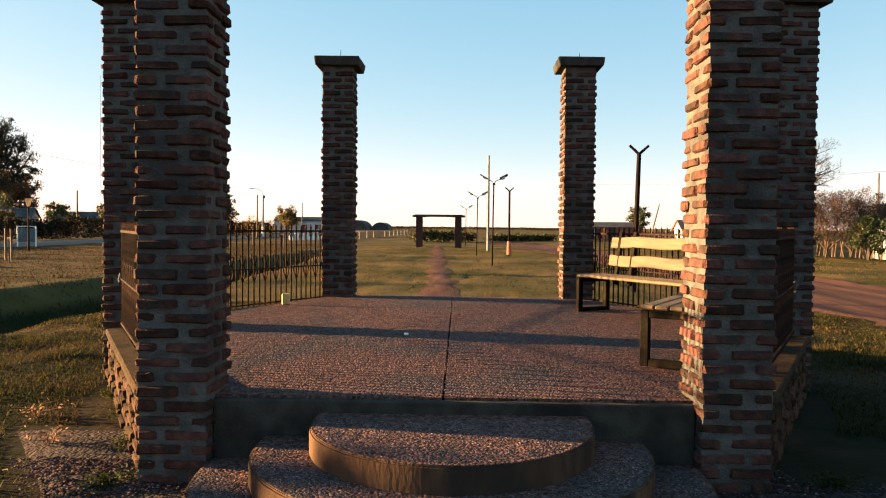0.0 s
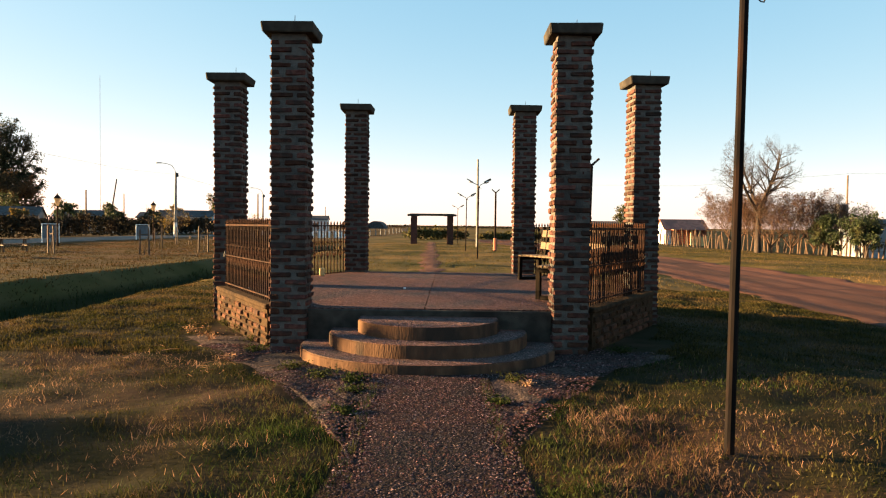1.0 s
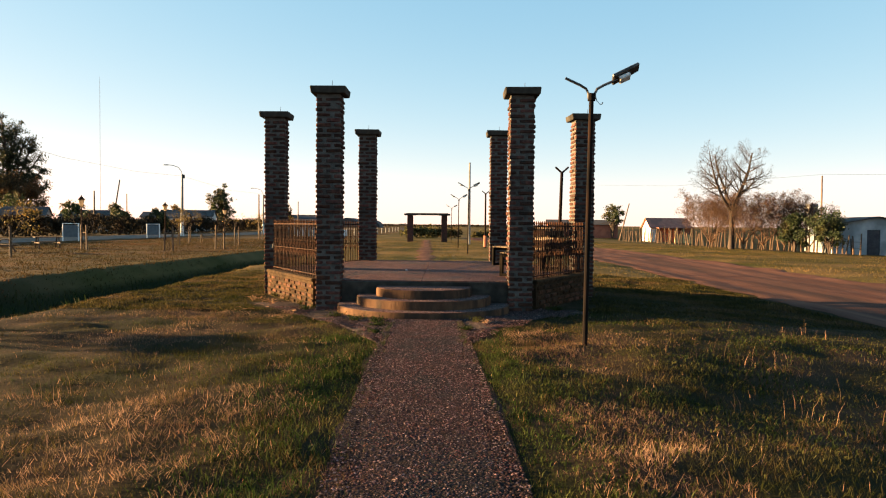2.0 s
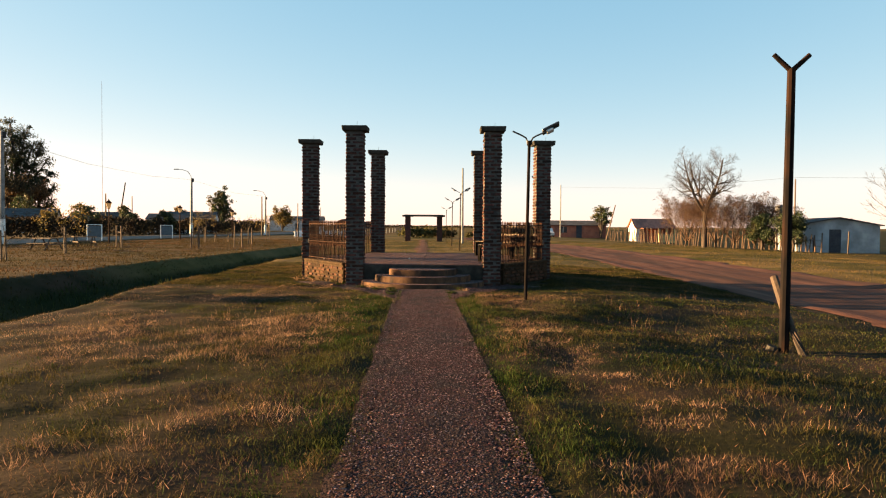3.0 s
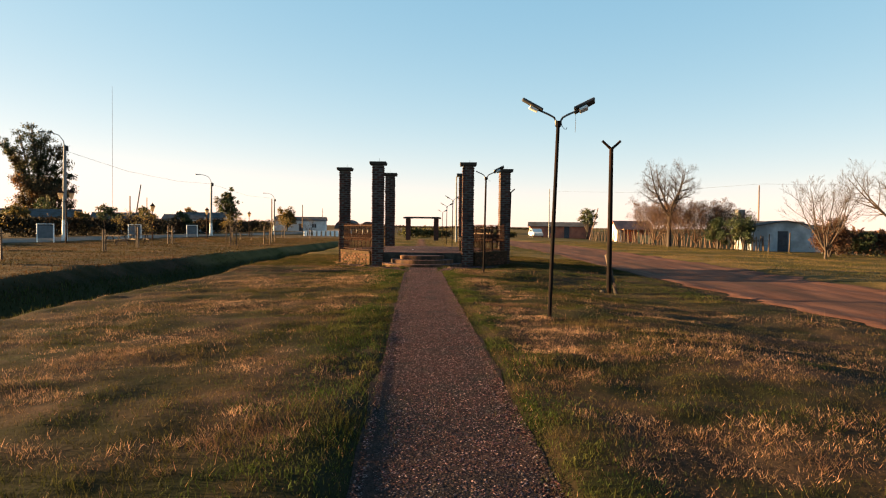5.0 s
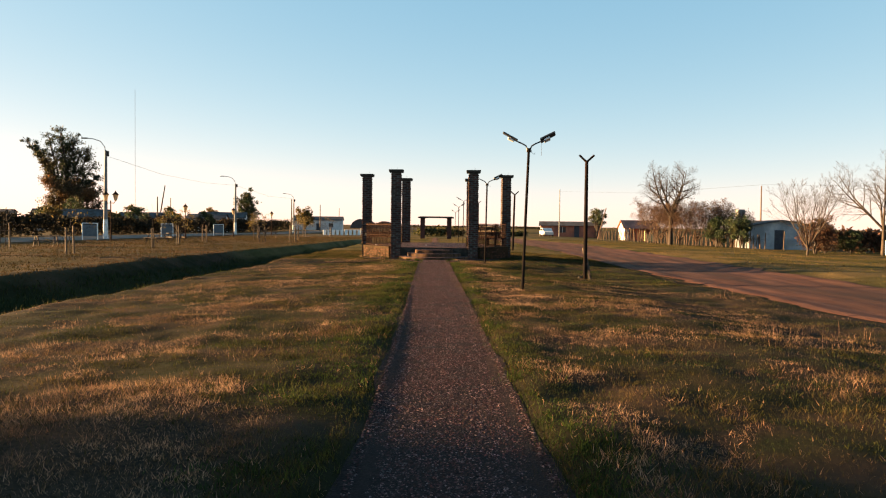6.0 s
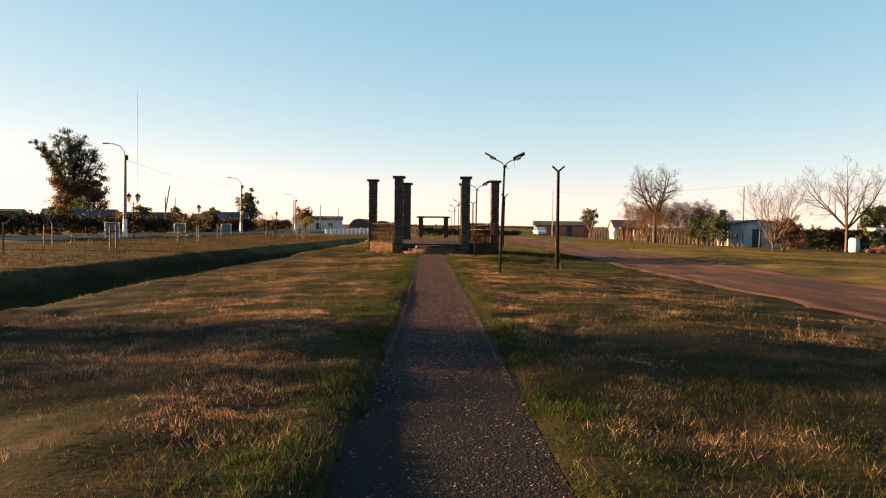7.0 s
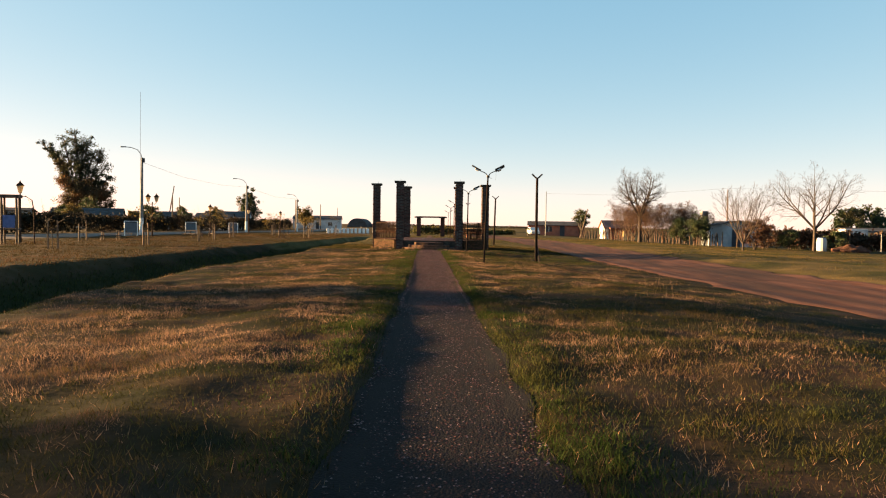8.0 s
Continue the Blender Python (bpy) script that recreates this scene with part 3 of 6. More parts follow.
def rough_block(bm, x0, x1, y0, y1, z0, z1, step, amount, seed):
    """A block of mortar with a slightly lumpy skin."""
    r = random.Random(seed)
    box(bm, x0, x1, y0, y1, z0, z1)
    cuts = max(2, int((z1 - z0) / step))
    bmesh.ops.subdivide_edges(bm, edges=[e for e in bm.edges if abs((e.verts[0].co - e.verts[1].co).z) > 0.5 * (z1 - z0)], cuts=cuts)
    bmesh.ops.subdivide_edges(bm, edges=[e for e in bm.edges if abs((e.verts[0].co - e.verts[1].co).z) < 1e-4], cuts=3, use_grid_fill=True)
    for v in bm.verts:
        v.co += Vector((r.uniform(-1, 1), r.uniform(-1, 1), 0)) * amount
    return bm


def column(x, y, turn, seed, base_z):
    root = thing("brick_column", x, y, base_z, turn, "tall square column of rough red bricks with a concrete cap", "column", "columns of the pavilion")
    rng = random.Random(seed)
    h = COL_W / 2
    part("mortar", rough_block(bmesh.new(), -h + 0.018, h - 0.018, -h + 0.018, h - 0.018, -0.1, COL_TOP, 0.08, 0.007, seed), M["mortar"], root)
    bm = bmesh.new()
    box(bm, -0.285, 0.285, -0.285, 0.285, COL_TOP, COL_TOP + 0.112, 0.012)
    for v in bm.verts:
        if v.co.z < COL_TOP + 0.05:
            v.co.x, v.co.y = v.co.x * 0.955, v.co.y * 0.955
        v.co += Vector((rng.uniform(-1, 1), rng.uniform(-1, 1), rng.uniform(-1, 1))) * 0.004
    part("cap", bm, M["concrete"], root, "weathered concrete slab cap")
    dx, dy = rng.uniform(-0.08, 0.08), rng.uniform(-0.08, 0.08)
    part("bar", tube(bmesh.new(), [(dx, dy, COL_TOP + 0.1), (dx + 0.004, dy, COL_TOP + 0.16), (dx + 0.008, dy, COL_TOP + 0.23)], [0.004, 0.004, 0.003], 5), M["iron"], root, "thin rusty reinforcing bar")
    for k in range(int(COL_TOP / COURSE)):
        z = 0.045 + k * COURSE
        for q in range(4):
            s = 1 if k % 2 else -1
            c = Matrix.Rotation(radians(90 * q), 3, "Z") @ Vector((s * (h - 0.245 / 2), -h + 0.112 / 2, 0))
            lay_brick(root, c.x, c.y, z, 90 * q, rng)
    return root


CORNERS = [(HX + SIDE * math.cos(radians(a)), HY + SIDE * math.sin(radians(a))) for a in (240, 300, 0, 60, 120, 180)]
CORNERS[0], CORNERS[1] = (CORNERS[0][0] - 0.02, CORNERS[0][1] - 0.08), (CORNERS[1][0] + 0.02, CORNERS[1][1] - 0.08)
CORNERS[2] = (CORNERS[2][0] - 0.03, CORNERS[2][1])
for k, (cx, cy) in enumerate(CORNERS):
    column(cx, cy, 5 if k == 2 else 0, 100 + k, 0.0)

FRONT = 3.35
platform = thing("platform", 0, 0, 0, 0, "raised hexagonal terrace floored with exposed reddish pebbles", "platform", kind="structure")
rim = [(x, y) for x, y in CORNERS]
hexes = [(rim[0][0], FRONT), (HX - 0.06, FRONT), (HX - 0.06, rim[4][1]), rim[4], rim[5]]
part("floor_slab", prism(bmesh.new(), hexes, -0.1, FLOOR), M["aggregate"], platform)
hexes = [(HX - 0.045, FRONT), (rim[1][0], FRONT), rim[2], rim[3], (HX - 0.045, rim[3][1])]
part("floor_slab", prism(bmesh.new(), hexes, -0.1, FLOOR), M["aggregate"], platform)
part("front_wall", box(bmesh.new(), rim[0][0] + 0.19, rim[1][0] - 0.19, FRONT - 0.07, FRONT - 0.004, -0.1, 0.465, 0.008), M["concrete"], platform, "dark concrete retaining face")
part("back_wall", box(bmesh.new(), rim[4][0] + 0.19, rim[3][0] - 0.19, rim[3][1] + 0.004, rim[3][1] + 0.07, -0.1, 0.54, 0.008), M["concrete"], platform)


def step(radius, z0, z1, label):
    """A half-round step: a plastered riser and a pebble tread set a little inside its edge."""
    root = thing("step", HX, FRONT - 0.22, 0, 0, label, "step", "half-round steps")
    rng = random.Random(int(radius * 100))
    arc = [(radius * math.cos(math.pi + math.pi * i / 56) * (1 + rng.uniform(-0.004, 0.004)), radius * math.sin(math.pi + math.pi * i / 56)) for i in range(57)]
    ring = [(-radius, 0.145)] + arc + [(radius, 0.145)]
    bm = prism(bmesh.new(), ring, z0, z1)
    top = [e for e in bm.edges if all(v.co.z > z1 - 1e-4 for v in e.verts)]
    bmesh.ops.bevel(bm, geom=top, offset=0.008, segments=2, affect="EDGES")
    part("riser", bm, M["riser"], root, "ochre plaster riser, stained")
    inner = [(x * (radius - 0.012) / radius, y * (radius - 0.012) / radius) for x, y in arc]
    part("tread", prism(bmesh.new(), [(-radius + 0.012, 0.14)] + inner + [(radius - 0.012, 0.14)], z1 - 0.05, z1 + 0.005), M["aggregate"], root, "pebble tread")
    return root


step(1.35, -0.1, 0.135, "lowest half-round step with plastered edge and weeds at its foot")
step(1.05, 0.1, 0.265, "middle half-round step with plastered edge and pebble tread")
step(0.75, 0.22, 0.397, "top half-round step with plastered edge and pebble tread")


OUT = 0.11  # plinths and railings stand this far outside the line of the columns


def low_wall(a, b, seed):
    """A brick plinth between two columns, with a mortar coping."""
    (ax, ay), (bx, by) = a, b
    turn = math.degrees(math.atan2(by - ay, bx - ax))
    length = math.hypot(bx - ax, by - ay)
    root = thing("low_wall", (ax + bx) / 2 + OUT * (by - ay) / length, (ay + by) / 2 - OUT * (bx - ax) / length, 0, turn, "low plinth wall of rough ochre bricks with a mortar coping", "wall", "plinth walls", "structure")
    rng = random.Random(seed)
    half = length / 2 - 0.17
    part("mortar", rough_block(bmesh.new(), -half, half, -0.115, 0.115, -0.1, 0.44, 0.12, 0.004, seed), M["mortar_ochre"], root)
    part("coping", box(bmesh.new(), -half, half, -0.14, 0.14, 0.44, 0.497, 0.014), M["mortar_ochre"], root)
    for k in range(5):
        x = -half + (0.14 if k % 2 else 0.05)
        while x < half - 0.13:
            lay_brick(root, x + 0.09, -0.075, 0.05 + k * 0.079, 0, rng, 0.012, WALL_BRICKS)
            x += rng.uniform(0.285, 0.33)
    return root


def fence(a, b):
    """An iron railing between two columns: bars with tips, three rails and forged ornaments."""
    (ax, ay), (bx, by) = a, b
    turn = math.degrees(math.atan2(by - ay, bx - ax))
    length = math.hypot(bx - ax, by - ay)
    root = thing("iron_fence", (ax + bx) / 2 + OUT * (by - ay) / length, (ay + by) / 2 - OUT * (bx - ax) / length, 0.497, turn, "black iron railing with pointed bars and forged scrolls", "fence", "railings of the pavilion")
    half = length / 2 - 0.22
    for z, t in ((0.05, 0.008), (0.45, 0.006), (0.88, 0.01)):
        part("rail", box(bmesh.new(), -half, half, -0.016, 0.016, z - t, z + t), M["iron"], root)
    for s in (-1, 1):
        bm = bmesh.new()
        bmesh.ops.create_icosphere(bm, subdivisions=2, radius=0.045)
        for v in bm.verts:
            v.co = Vector((v.co.x * 0.8, v.co.y, v.co.z * 1.5)) * (0.8 + 0.5 * abs(noise.noise(v.co * 30 + Vector((ax, s, 0)))))
            v.co += Vector((s * (half + 0.01), 0, 0.45))
        part("mortar_dab", bm, M["mortar"], root, "lump of mortar fixing the rail")
    n = 30
    bar = tube(bmesh.new(), [(0, 0, 0.0), (0, 0, 0.9), (0, 0, 0.925), (0, 0, 0.965)], [0.01, 0.01, 0.015, 0.002], 6)
    part("bar", bar, M["iron"], root).location.x = -half + 0.03
    bar_me = [c for c in root.children if c.name.startswith("bar")][0].data
    bm = bmesh.new()
    for s in (-1, 1):
        tube(bm, [(0, 0.0, 0.3), (s * 0.03, 0, 0.37), (s * 0.048, 0, 0.44), (s * 0.02, 0, 0.5), (s * 0.045, 0, 0.56), (s * 0.03, 0, 0.61), (s * 0.01, 0, 0.585)], [0.009] * 7, 4)
    scroll_me = bpy.data.meshes.new("scroll")
    bm.to_mesh(scroll_me)
    bm.free()
    scroll_me.materials.append(M["iron"])
    bm = bmesh.new()
    tube(bm, [(0.03 * math.cos(a), 0, 0.845 + 0.03 * math.sin(a)) for a in [k * math.pi / 5 for k in range(11)]], [0.006] * 11, 4, False)
    ring_me = bpy.data.meshes.new("ring")
    bm.to_mesh(ring_me)
    bm.free()
    ring_me.materials.append(M["iron"])
    for k in range(n):
        x = -half + 0.03 + (2 * half - 0.06) * k / (n - 1)
        if k:
            ob = new("bar", bar_me)
            ob.parent, ob.location = root, (x, 0, 0)
        ob = new("scroll" if k % 2 else "ring", scroll_me if k % 2 else ring_me)
        ob.parent, ob.location = root, (x, 0, 0)
    return root


for k, (i, j) in enumerate(((5, 0), (1, 2), (2, 3), (4, 5))):
    low_wall(CORNERS[i], CORNERS[j], 300 + k)
    fence(CORNERS[i], CORNERS[j])


def bench(x, y, turn, label):
    """Slatted bench: x runs along it, y points to the seat's front edge from its back."""
    root = thing("park_bench", x, y, float(FLOOR(x, y)) + 0.005, turn, label, "bench", "benches on the terrace")
    L = 1.75
    for s in (-1, 1):
        bm = bmesh.new()
        for yy in (0.0, 0.38):
            box(bm, s * L / 2 - 0.03, s * L / 2 + 0.03, yy - 0.03, yy + 0.03, 0, 0.38, 0.006)
        box(bm, s * L / 2 - 0.03, s * L / 2 + 0.03, 0.03, 0.35, 0.0, 0.05, 0.006)
        box(bm, s * L / 2 - 0.03, s * L / 2 + 0.03, 0.03, 0.35, 0.33, 0.38, 0.006)
        part("leg_frame", bm, M["benchframe"], root)
    for xx in (-0.72, -0.5, 0.5, 0.72):
        bm = box(bmesh.new(), xx - 0.025, xx + 0.025, -0.02, 0.02, 0, 0.58, 0.005, pose(0, 0.37, 0.3, -9))
        part("back_post", bm, M["benchframe"], root)
    for k in range(4):
        part("seat_plank", box(bmesh.new(), -L / 2 - 0.02, L / 2 + 0.02, -0.03 + k * 0.098, 0.058 + k * 0.098, 0.385, 0.415, 0.007), M["bench"], root)
    for z in (0.56, 0.76):
        bm = box(bmesh.new(), -L / 2 + 0.02, L / 2 - 0.02, -0.02, 0.012, -0.06, 0.06, 0.008, pose(0, 0.385 + (z - 0.4) * 0.16, z, -9))
        bmesh.ops.subdivide_edges(bm, edges=[e for e in bm.edges if abs((e.verts[0].co - e.verts[1].co).x) > 1], cuts=14)
        for v in bm.verts:
            v.co.z += 0.007 * math.sin(v.co.x * 9 + z * 7)
        part("back_plank", bm, M["bench"], root, "pale yellow wooden back plank with a wavy edge")
    return root


bench(1.88, 6.55, -60 + 0, "weathered wooden bench with two wavy back planks")
bench(1.84, 5.02, -120 + 0, "weathered wooden bench seen from its dark end frame")


# ---- lamps and poles ----
def lamp_post(x, y, height, heads, label, lean=(0, 0), turn=0):
    """A thin steel post with two curved arms and flat lamp heads; heads lists the sides that still carry one."""
    root = thing("park_lamp", x, y, float(gz(x, y)), turn, label, "street lamp", "twin lamps by the path")
    tx, ty = lean
    part("pole", tube(bmesh.new(), [(0, 0, -0.2), (tx * 0.5, ty * 0.5, height * 0.5), (tx, ty, height)], [0.03, 0.028, 0.026], 10), M["pole"], root)
    part("collar", tube(bmesh.new(), [(tx, ty, height - 0.08), (tx, ty, height + 0.0)], [0.042, 0.042], 10), M["pole"], root)
    for s in (-1, 1):
        part("arm", tube(bmesh.new(), [(tx + s * 0.03, ty, height - 0.06), (tx + s * 0.035, ty, height + 0.0), (tx + s * 0.06, ty, height + 0.05), (tx + s * 0.13, ty, height + 0.09), (tx + s * 0.29, ty, height + 0.16)], [0.015] * 5, 7), M["lamp_metal"], root)
        if s in heads:
            bm = bmesh.new()
            box(bm, 0, 0.33, -0.085, 0.085, -0.012, 0.025, 0.01)
            for v in bm.verts:
                if v.co.x > 0.2:
                    v.co.z += 0.02
                    v.co.y *= 0.75
            bmesh.ops.transform(bm, matrix=pose(tx + 0.23, ty, height + 0.145, -28, -25, 0) if s > 0 else pose(tx - 0.23, ty, height + 0.145, 0, 25, 0) @ pose(0, 0, 0, 0, 0, 180), verts=bm.verts)
            head = part("lamp_head", bm, M["lamp_metal"], root)
            bm = box(bmesh.new(), 0.06, 0.19, -0.05, 0.05, -0.055, -0.01, 0.008)
            bmesh.ops.transform(bm, matrix=pose(tx + 0.23, ty, height + 0.145, -28, -25, 0) if s > 0 else pose(tx - 0.23, ty, height + 0.145, 0, 25, 0) @ pose(0, 0, 0, 0, 0, 180), verts=bm.verts)
            part("heat_sink", bm, M["lens"], head, "ribbed pale lamp housing")
    part("cable", tube(bmesh.new(), [(tx + 0.04, ty, height - 0.02), (tx + 0.06, ty, height - 0.08), (tx + 0.09, ty - 0.01, height - 0.115), (tx + 0.115, ty, height - 0.115), (tx + 0.125, ty, height - 0.09)], [0.005] * 5, 5), M["rubber"], root)
    return root


lamp_post(1.986, -0.488, 2.74, (1,), "dark steel twin-arm lamp with one head missing", (0.042, 0.02), 4)
hung = lamp_post(2.35, -11.37, 2.81, (-1, 1), "dark steel twin-arm lamp with two flat heads", (0.098, 0.05), 0)
part("loose_wire", tube(bmesh.new(), [(0.35, 0.1, 2.98), (0.355, 0.1, 2.8), (0.35, 0.1, 2.66)], [0.003] * 3, 4), M["rubber"], hung)
for x, y, h in ((1.35, 27.0, 3.1), (1.0, 37.5, 3.0), (0.6, 60.0, 3.0)):
    lamp_post(x, y, h, (-1, 1), "dark steel twin-arm lamp standing far along the path", (0.03, 0), 0)


def fork_pole(x, y, height, lean, brace, label):
    """A dark pole that ends in a Y fork."""
    root = thing("fork_pole", x, y, float(gz(x, y)), 0, label, "pole", "forked poles")
    tx, ty = lean
    part("pole", tube(bmesh.new(), [(0, 0, -0.2), (tx * 0.5, ty * 0.5, height * 0.5), (tx, ty, height)], [0.062, 0.058, 0.05], 10), M["pole"], root)
    for s in (-1, 1):
        part("fork", tube(bmesh.new(), [(tx, ty, height - 0.03), (tx + s * 0.1, ty, height + 0.06), (tx + s * 0.22, ty, height + 0.17)], [0.034, 0.032, 0.03], 8), M["pole"], root)
    if brace:
        part("brace", tube(bmesh.new(), [(0.14, -0.32, -0.1), (0.07, 0.1, 0.45), (0.0, 0.32, 0.92)], [0.062, 0.056, 0.05], 8), M["bark_pale"], root, "rough wooden prop log")
        part("stump", tube(bmesh.new(), [(-0.16, 0.06, -0.1), (-0.13, 0.03, 0.07)], [0.09, 0.06], 8), M["concrete"], root, "lump of concrete at the foot")
    return root


fork_pole(4.83, -4.05, 3.49, (-0.02, -0.1), True, "dark forked pole propped by a pale log")
fork_pole(4.15, 16.4, 3.2, (0.08, 0.0), False, "dark forked pole beside the dirt road")
red = fork_pole(2.72, 38.3, 3.4, (0.0, 0.0), False, "thin forked pole with a red painted foot")
part("red_sleeve", tube(bmesh.new(), [(0, 0, 0.05), (0, 0, 0.75)], [0.12, 0.1], 8), M["wall_red"], red, "red painted sleeve")


def street_lamp(x, y, height, label):
    """A tapered concrete street post with a whitewashed foot and a curved arm."""
    root = thing("street_lamp", x, y, float(gz(x, y)), 0, label, "street lamp", "street lamps")
    part("post", tube(bmesh.new(), [(0, 0, 1.6), (0.05, 0, height)], [0.17, 0.1], 10), M["post"], root)
    part("painted_foot", tube(bmesh.new(), [(0, 0, -0.2), (0, 0, 1.6)], [0.22, 0.175], 10), M["post_white"], root, "whitewashed foot")
    part("arm", tube(bmesh.new(), [(0.05, 0, height - 0.3), (-0.05, 0, height + 0.3), (-0.4, 0, height + 0.75), (-1.0, 0, height + 0.95), (-1.5, 0, height + 1.0)], [0.035] * 5, 6), M["post"], root)
    part("lamp_head", box(bmesh.new(), -2.0, -1.45, -0.1, 0.1, height + 0.95, height + 1.05, 0.03), M["lamp_metal"], root)
    part("transformer", tube(bmesh.new(), [(0.2, 0, height - 0.45), (0.2, 0, height - 0.05)], [0.12, 0.12], 8), M["rubber"], root)
    return root


street_lamp(-28.3, 35.0, 7.3, "tall grey concrete street lamp with a whitewashed foot")
street_lamp(-28.8, 72.4, 6.75, "tall grey concrete street lamp beside the street")
street_lamp(-29.4, 110.0, 6.3, "tall grey concrete street lamp further along the street")


def lantern(x, y, height, double, label):
    """A park lantern: a slim post with one or two glazed lantern heads."""
    root = thing("park_lantern", x, y, float(gz(x, y)), 0, label, "lantern", "park lanterns")
    part("post", tube(bmesh.new(), [(0, 0, -0.1), (0, 0, 0.4), (0, 0, height - 0.4)], [0.09, 0.055, 0.04], 8), M["iron"], root)
    for dx in ((-0.35, 0.35) if double else (0.0,)):
        if double:
            part("arm", tube(bmesh.new(), [(0, 0, height - 0.55), (dx * 0.6, 0, height - 0.6), (dx, 0, height - 0.42)], [0.025] * 3, 6), M["iron"], root)
        head = part("lamp_head", tube(bmesh.new(), [(dx, 0, height - 0.42), (dx, 0, height - 0.36), (dx, 0, height)], [0.06, 0.11, 0.2], 6), M["lantern_glass"], root, "amber glass lantern panes")
        part("hood", tube(bmesh.new(), [(dx, 0, height), (dx, 0, height + 0.05), (dx, 0, height + 0.2), (dx, 0, height + 0.3)], [0.26, 0.22, 0.06, 0.02], 6), M["iron"], head)
    return root


lantern(-23.2, 6.6, 3.2, False, "black park lantern near the swings")
lantern(-23.6, 26.0, 3.3, True, "black double park lantern beside the street")
for y in (38.2, 52.0, 68.0):
    lantern(-22.8, y, 2.8, False, "black single park lantern on the lawn")


def pole(x, y, height, r, label, name="utility_pole", mat="wood", lean=0.0):
    ob = part(name, tube(bmesh.new(), [(0, 0, -0.2), (lean, 0, height)], [r, r * 0.65], 7), M[mat])
    ob.location = (x, y, float(gz(x, y)))
    return tagged(ob, label, "pole", "utility poles")


for x, y, h in ((-27.5, 100, 5.9), (-32, 150, 6.4), (-38, 215, 7.0), (-60, 130, 7), (-44, 84, 5.5), (-95, 150, 8)):
    pole(x, y, h, 0.13, "dark wooden utility pole along the street")
pole(-62.0, 128.0, 9.5, 0.16, "leaning wooden utility pole before the eucalyptus", lean=1.6)
pole(21.5, 84.0, 4.6, 0.1, "leaning wooden pole before the white house", lean=1.2)
pole(40.5, 72.0, 8.0, 0.12, "grey street pole behind the shed")
pole(18.0, 100.0, 8.0, 0.1, "pale thin pole beside the field", mat="post")
pole(1.9, 46.0, 6.0, 0.1, "grey pole far along the path", mat="post")
mast = part("radio_mast", tube(bmesh.new(), [(0, 0, -0.2), (0, 0, 44)], [0.055, 0.04], 4), M["iron"])
mast.location = (-102.6, 209.7, float(gz(-102.6, 209.7)))
tagged(mast, "very tall thin steel radio mast beyond the town", "mast")
wire = bmesh.new()
pts = [(-28.3, 35, 6.9), (-28.5, 47, 6.2), (-28.6, 60, 6.1), (-28.8, 72.4, 6.5), (-29.1, 91, 5.8), (-29.4, 110, 6.1)]
tube(wire, pts, [0.012] * 6, 4)
tagged(part("overhead_cable", wire, M["rubber"]), "thin overhead cable strung between street lamps", "cable")
wire = bmesh.new()
tube(wire, [(18, 100, 7.4), (29, 86, 6.6), (40.6, 72, 7.2), (56, 60, 6.4), (70, 46, 7)], [0.012] * 5, 4)
tagged(part("overhead_cable", wire, M["rubber"]), "thin overhead cable behind the houses", "cable")


# ---- arch over the path ----
arch = thing("stone_arch", -1.41, 53.5, float(gz(-1.41, 53.5)) + 0.03, 0, "dark brick gateway of two pillars and a beam", "arch")
for s in (-1, 1):
    part("pillar", rough_block(bmesh.new(), s * 1.42 - 0.24, s * 1.42 + 0.24, -0.24, 0.24, -0.1, 2.18, 0.2, 0.012, 7), M["brick"], arch)
    bm = box(bmesh.new(), s * 1.42 - 0.5, s * 1.42 + 0.5, -0.4, 0.4, 2.18, 2.34, 0.03)
    part("capital", bm, M["concrete"], arch)
part("beam", box(bmesh.new(), -1.75, 1.75, -0.12, 0.12, 2.2, 2.38, 0.02), M["wood"], arch, "dark timber beam")


# ---- trees ----
def grow(rng, p, d, length, r, level, levels, out, tips, spread_deg, up, kids):
    """One limb and what grows from it."""
    pts, rad = [p.copy()], [r]
    n = 4 if level < 2 else 3
    for k in range(n):
        d = (d + Vector((rng.uniform(-1, 1), rng.uniform(-1, 1), rng.uniform(-0.6, 1) * up)) * 0.16).normalized()
        p = p + d * length / n
        pts.append(p.copy())
        rad.append(r * (1 - 0.45 * (k + 1) / n))
    out.append((pts, rad, 7 if level == 0 else (5 if level == 1 else 3)))
    if level >= levels:
        tips.append(p.copy())
        return
    count = kids[min(level, len(kids) - 1)]
    for k in range(count):
        at = pts[-1] if k < 2 else pts[rng.randint(1, n)]
        ang = radians(rng.uniform(spread_deg * 0.45, spread_deg * 1.15))
        side = d.orthogonal().normalized()
        side.rotate(Matrix.Rotation(2 * math.pi * (k / count + rng.uniform(-0.15, 0.15)), 3, d))
        nd = (d * math.cos(ang) + side * math.sin(ang) + Vector((0, 0, up * 0.25))).normalized()
        grow(rng, at, nd, length * rng.uniform(0.58, 0.85), max(rad[-1] * rng.uniform(0.6, 0.85), 0.006), level + 1, levels, out, tips, spread_deg, up, kids)


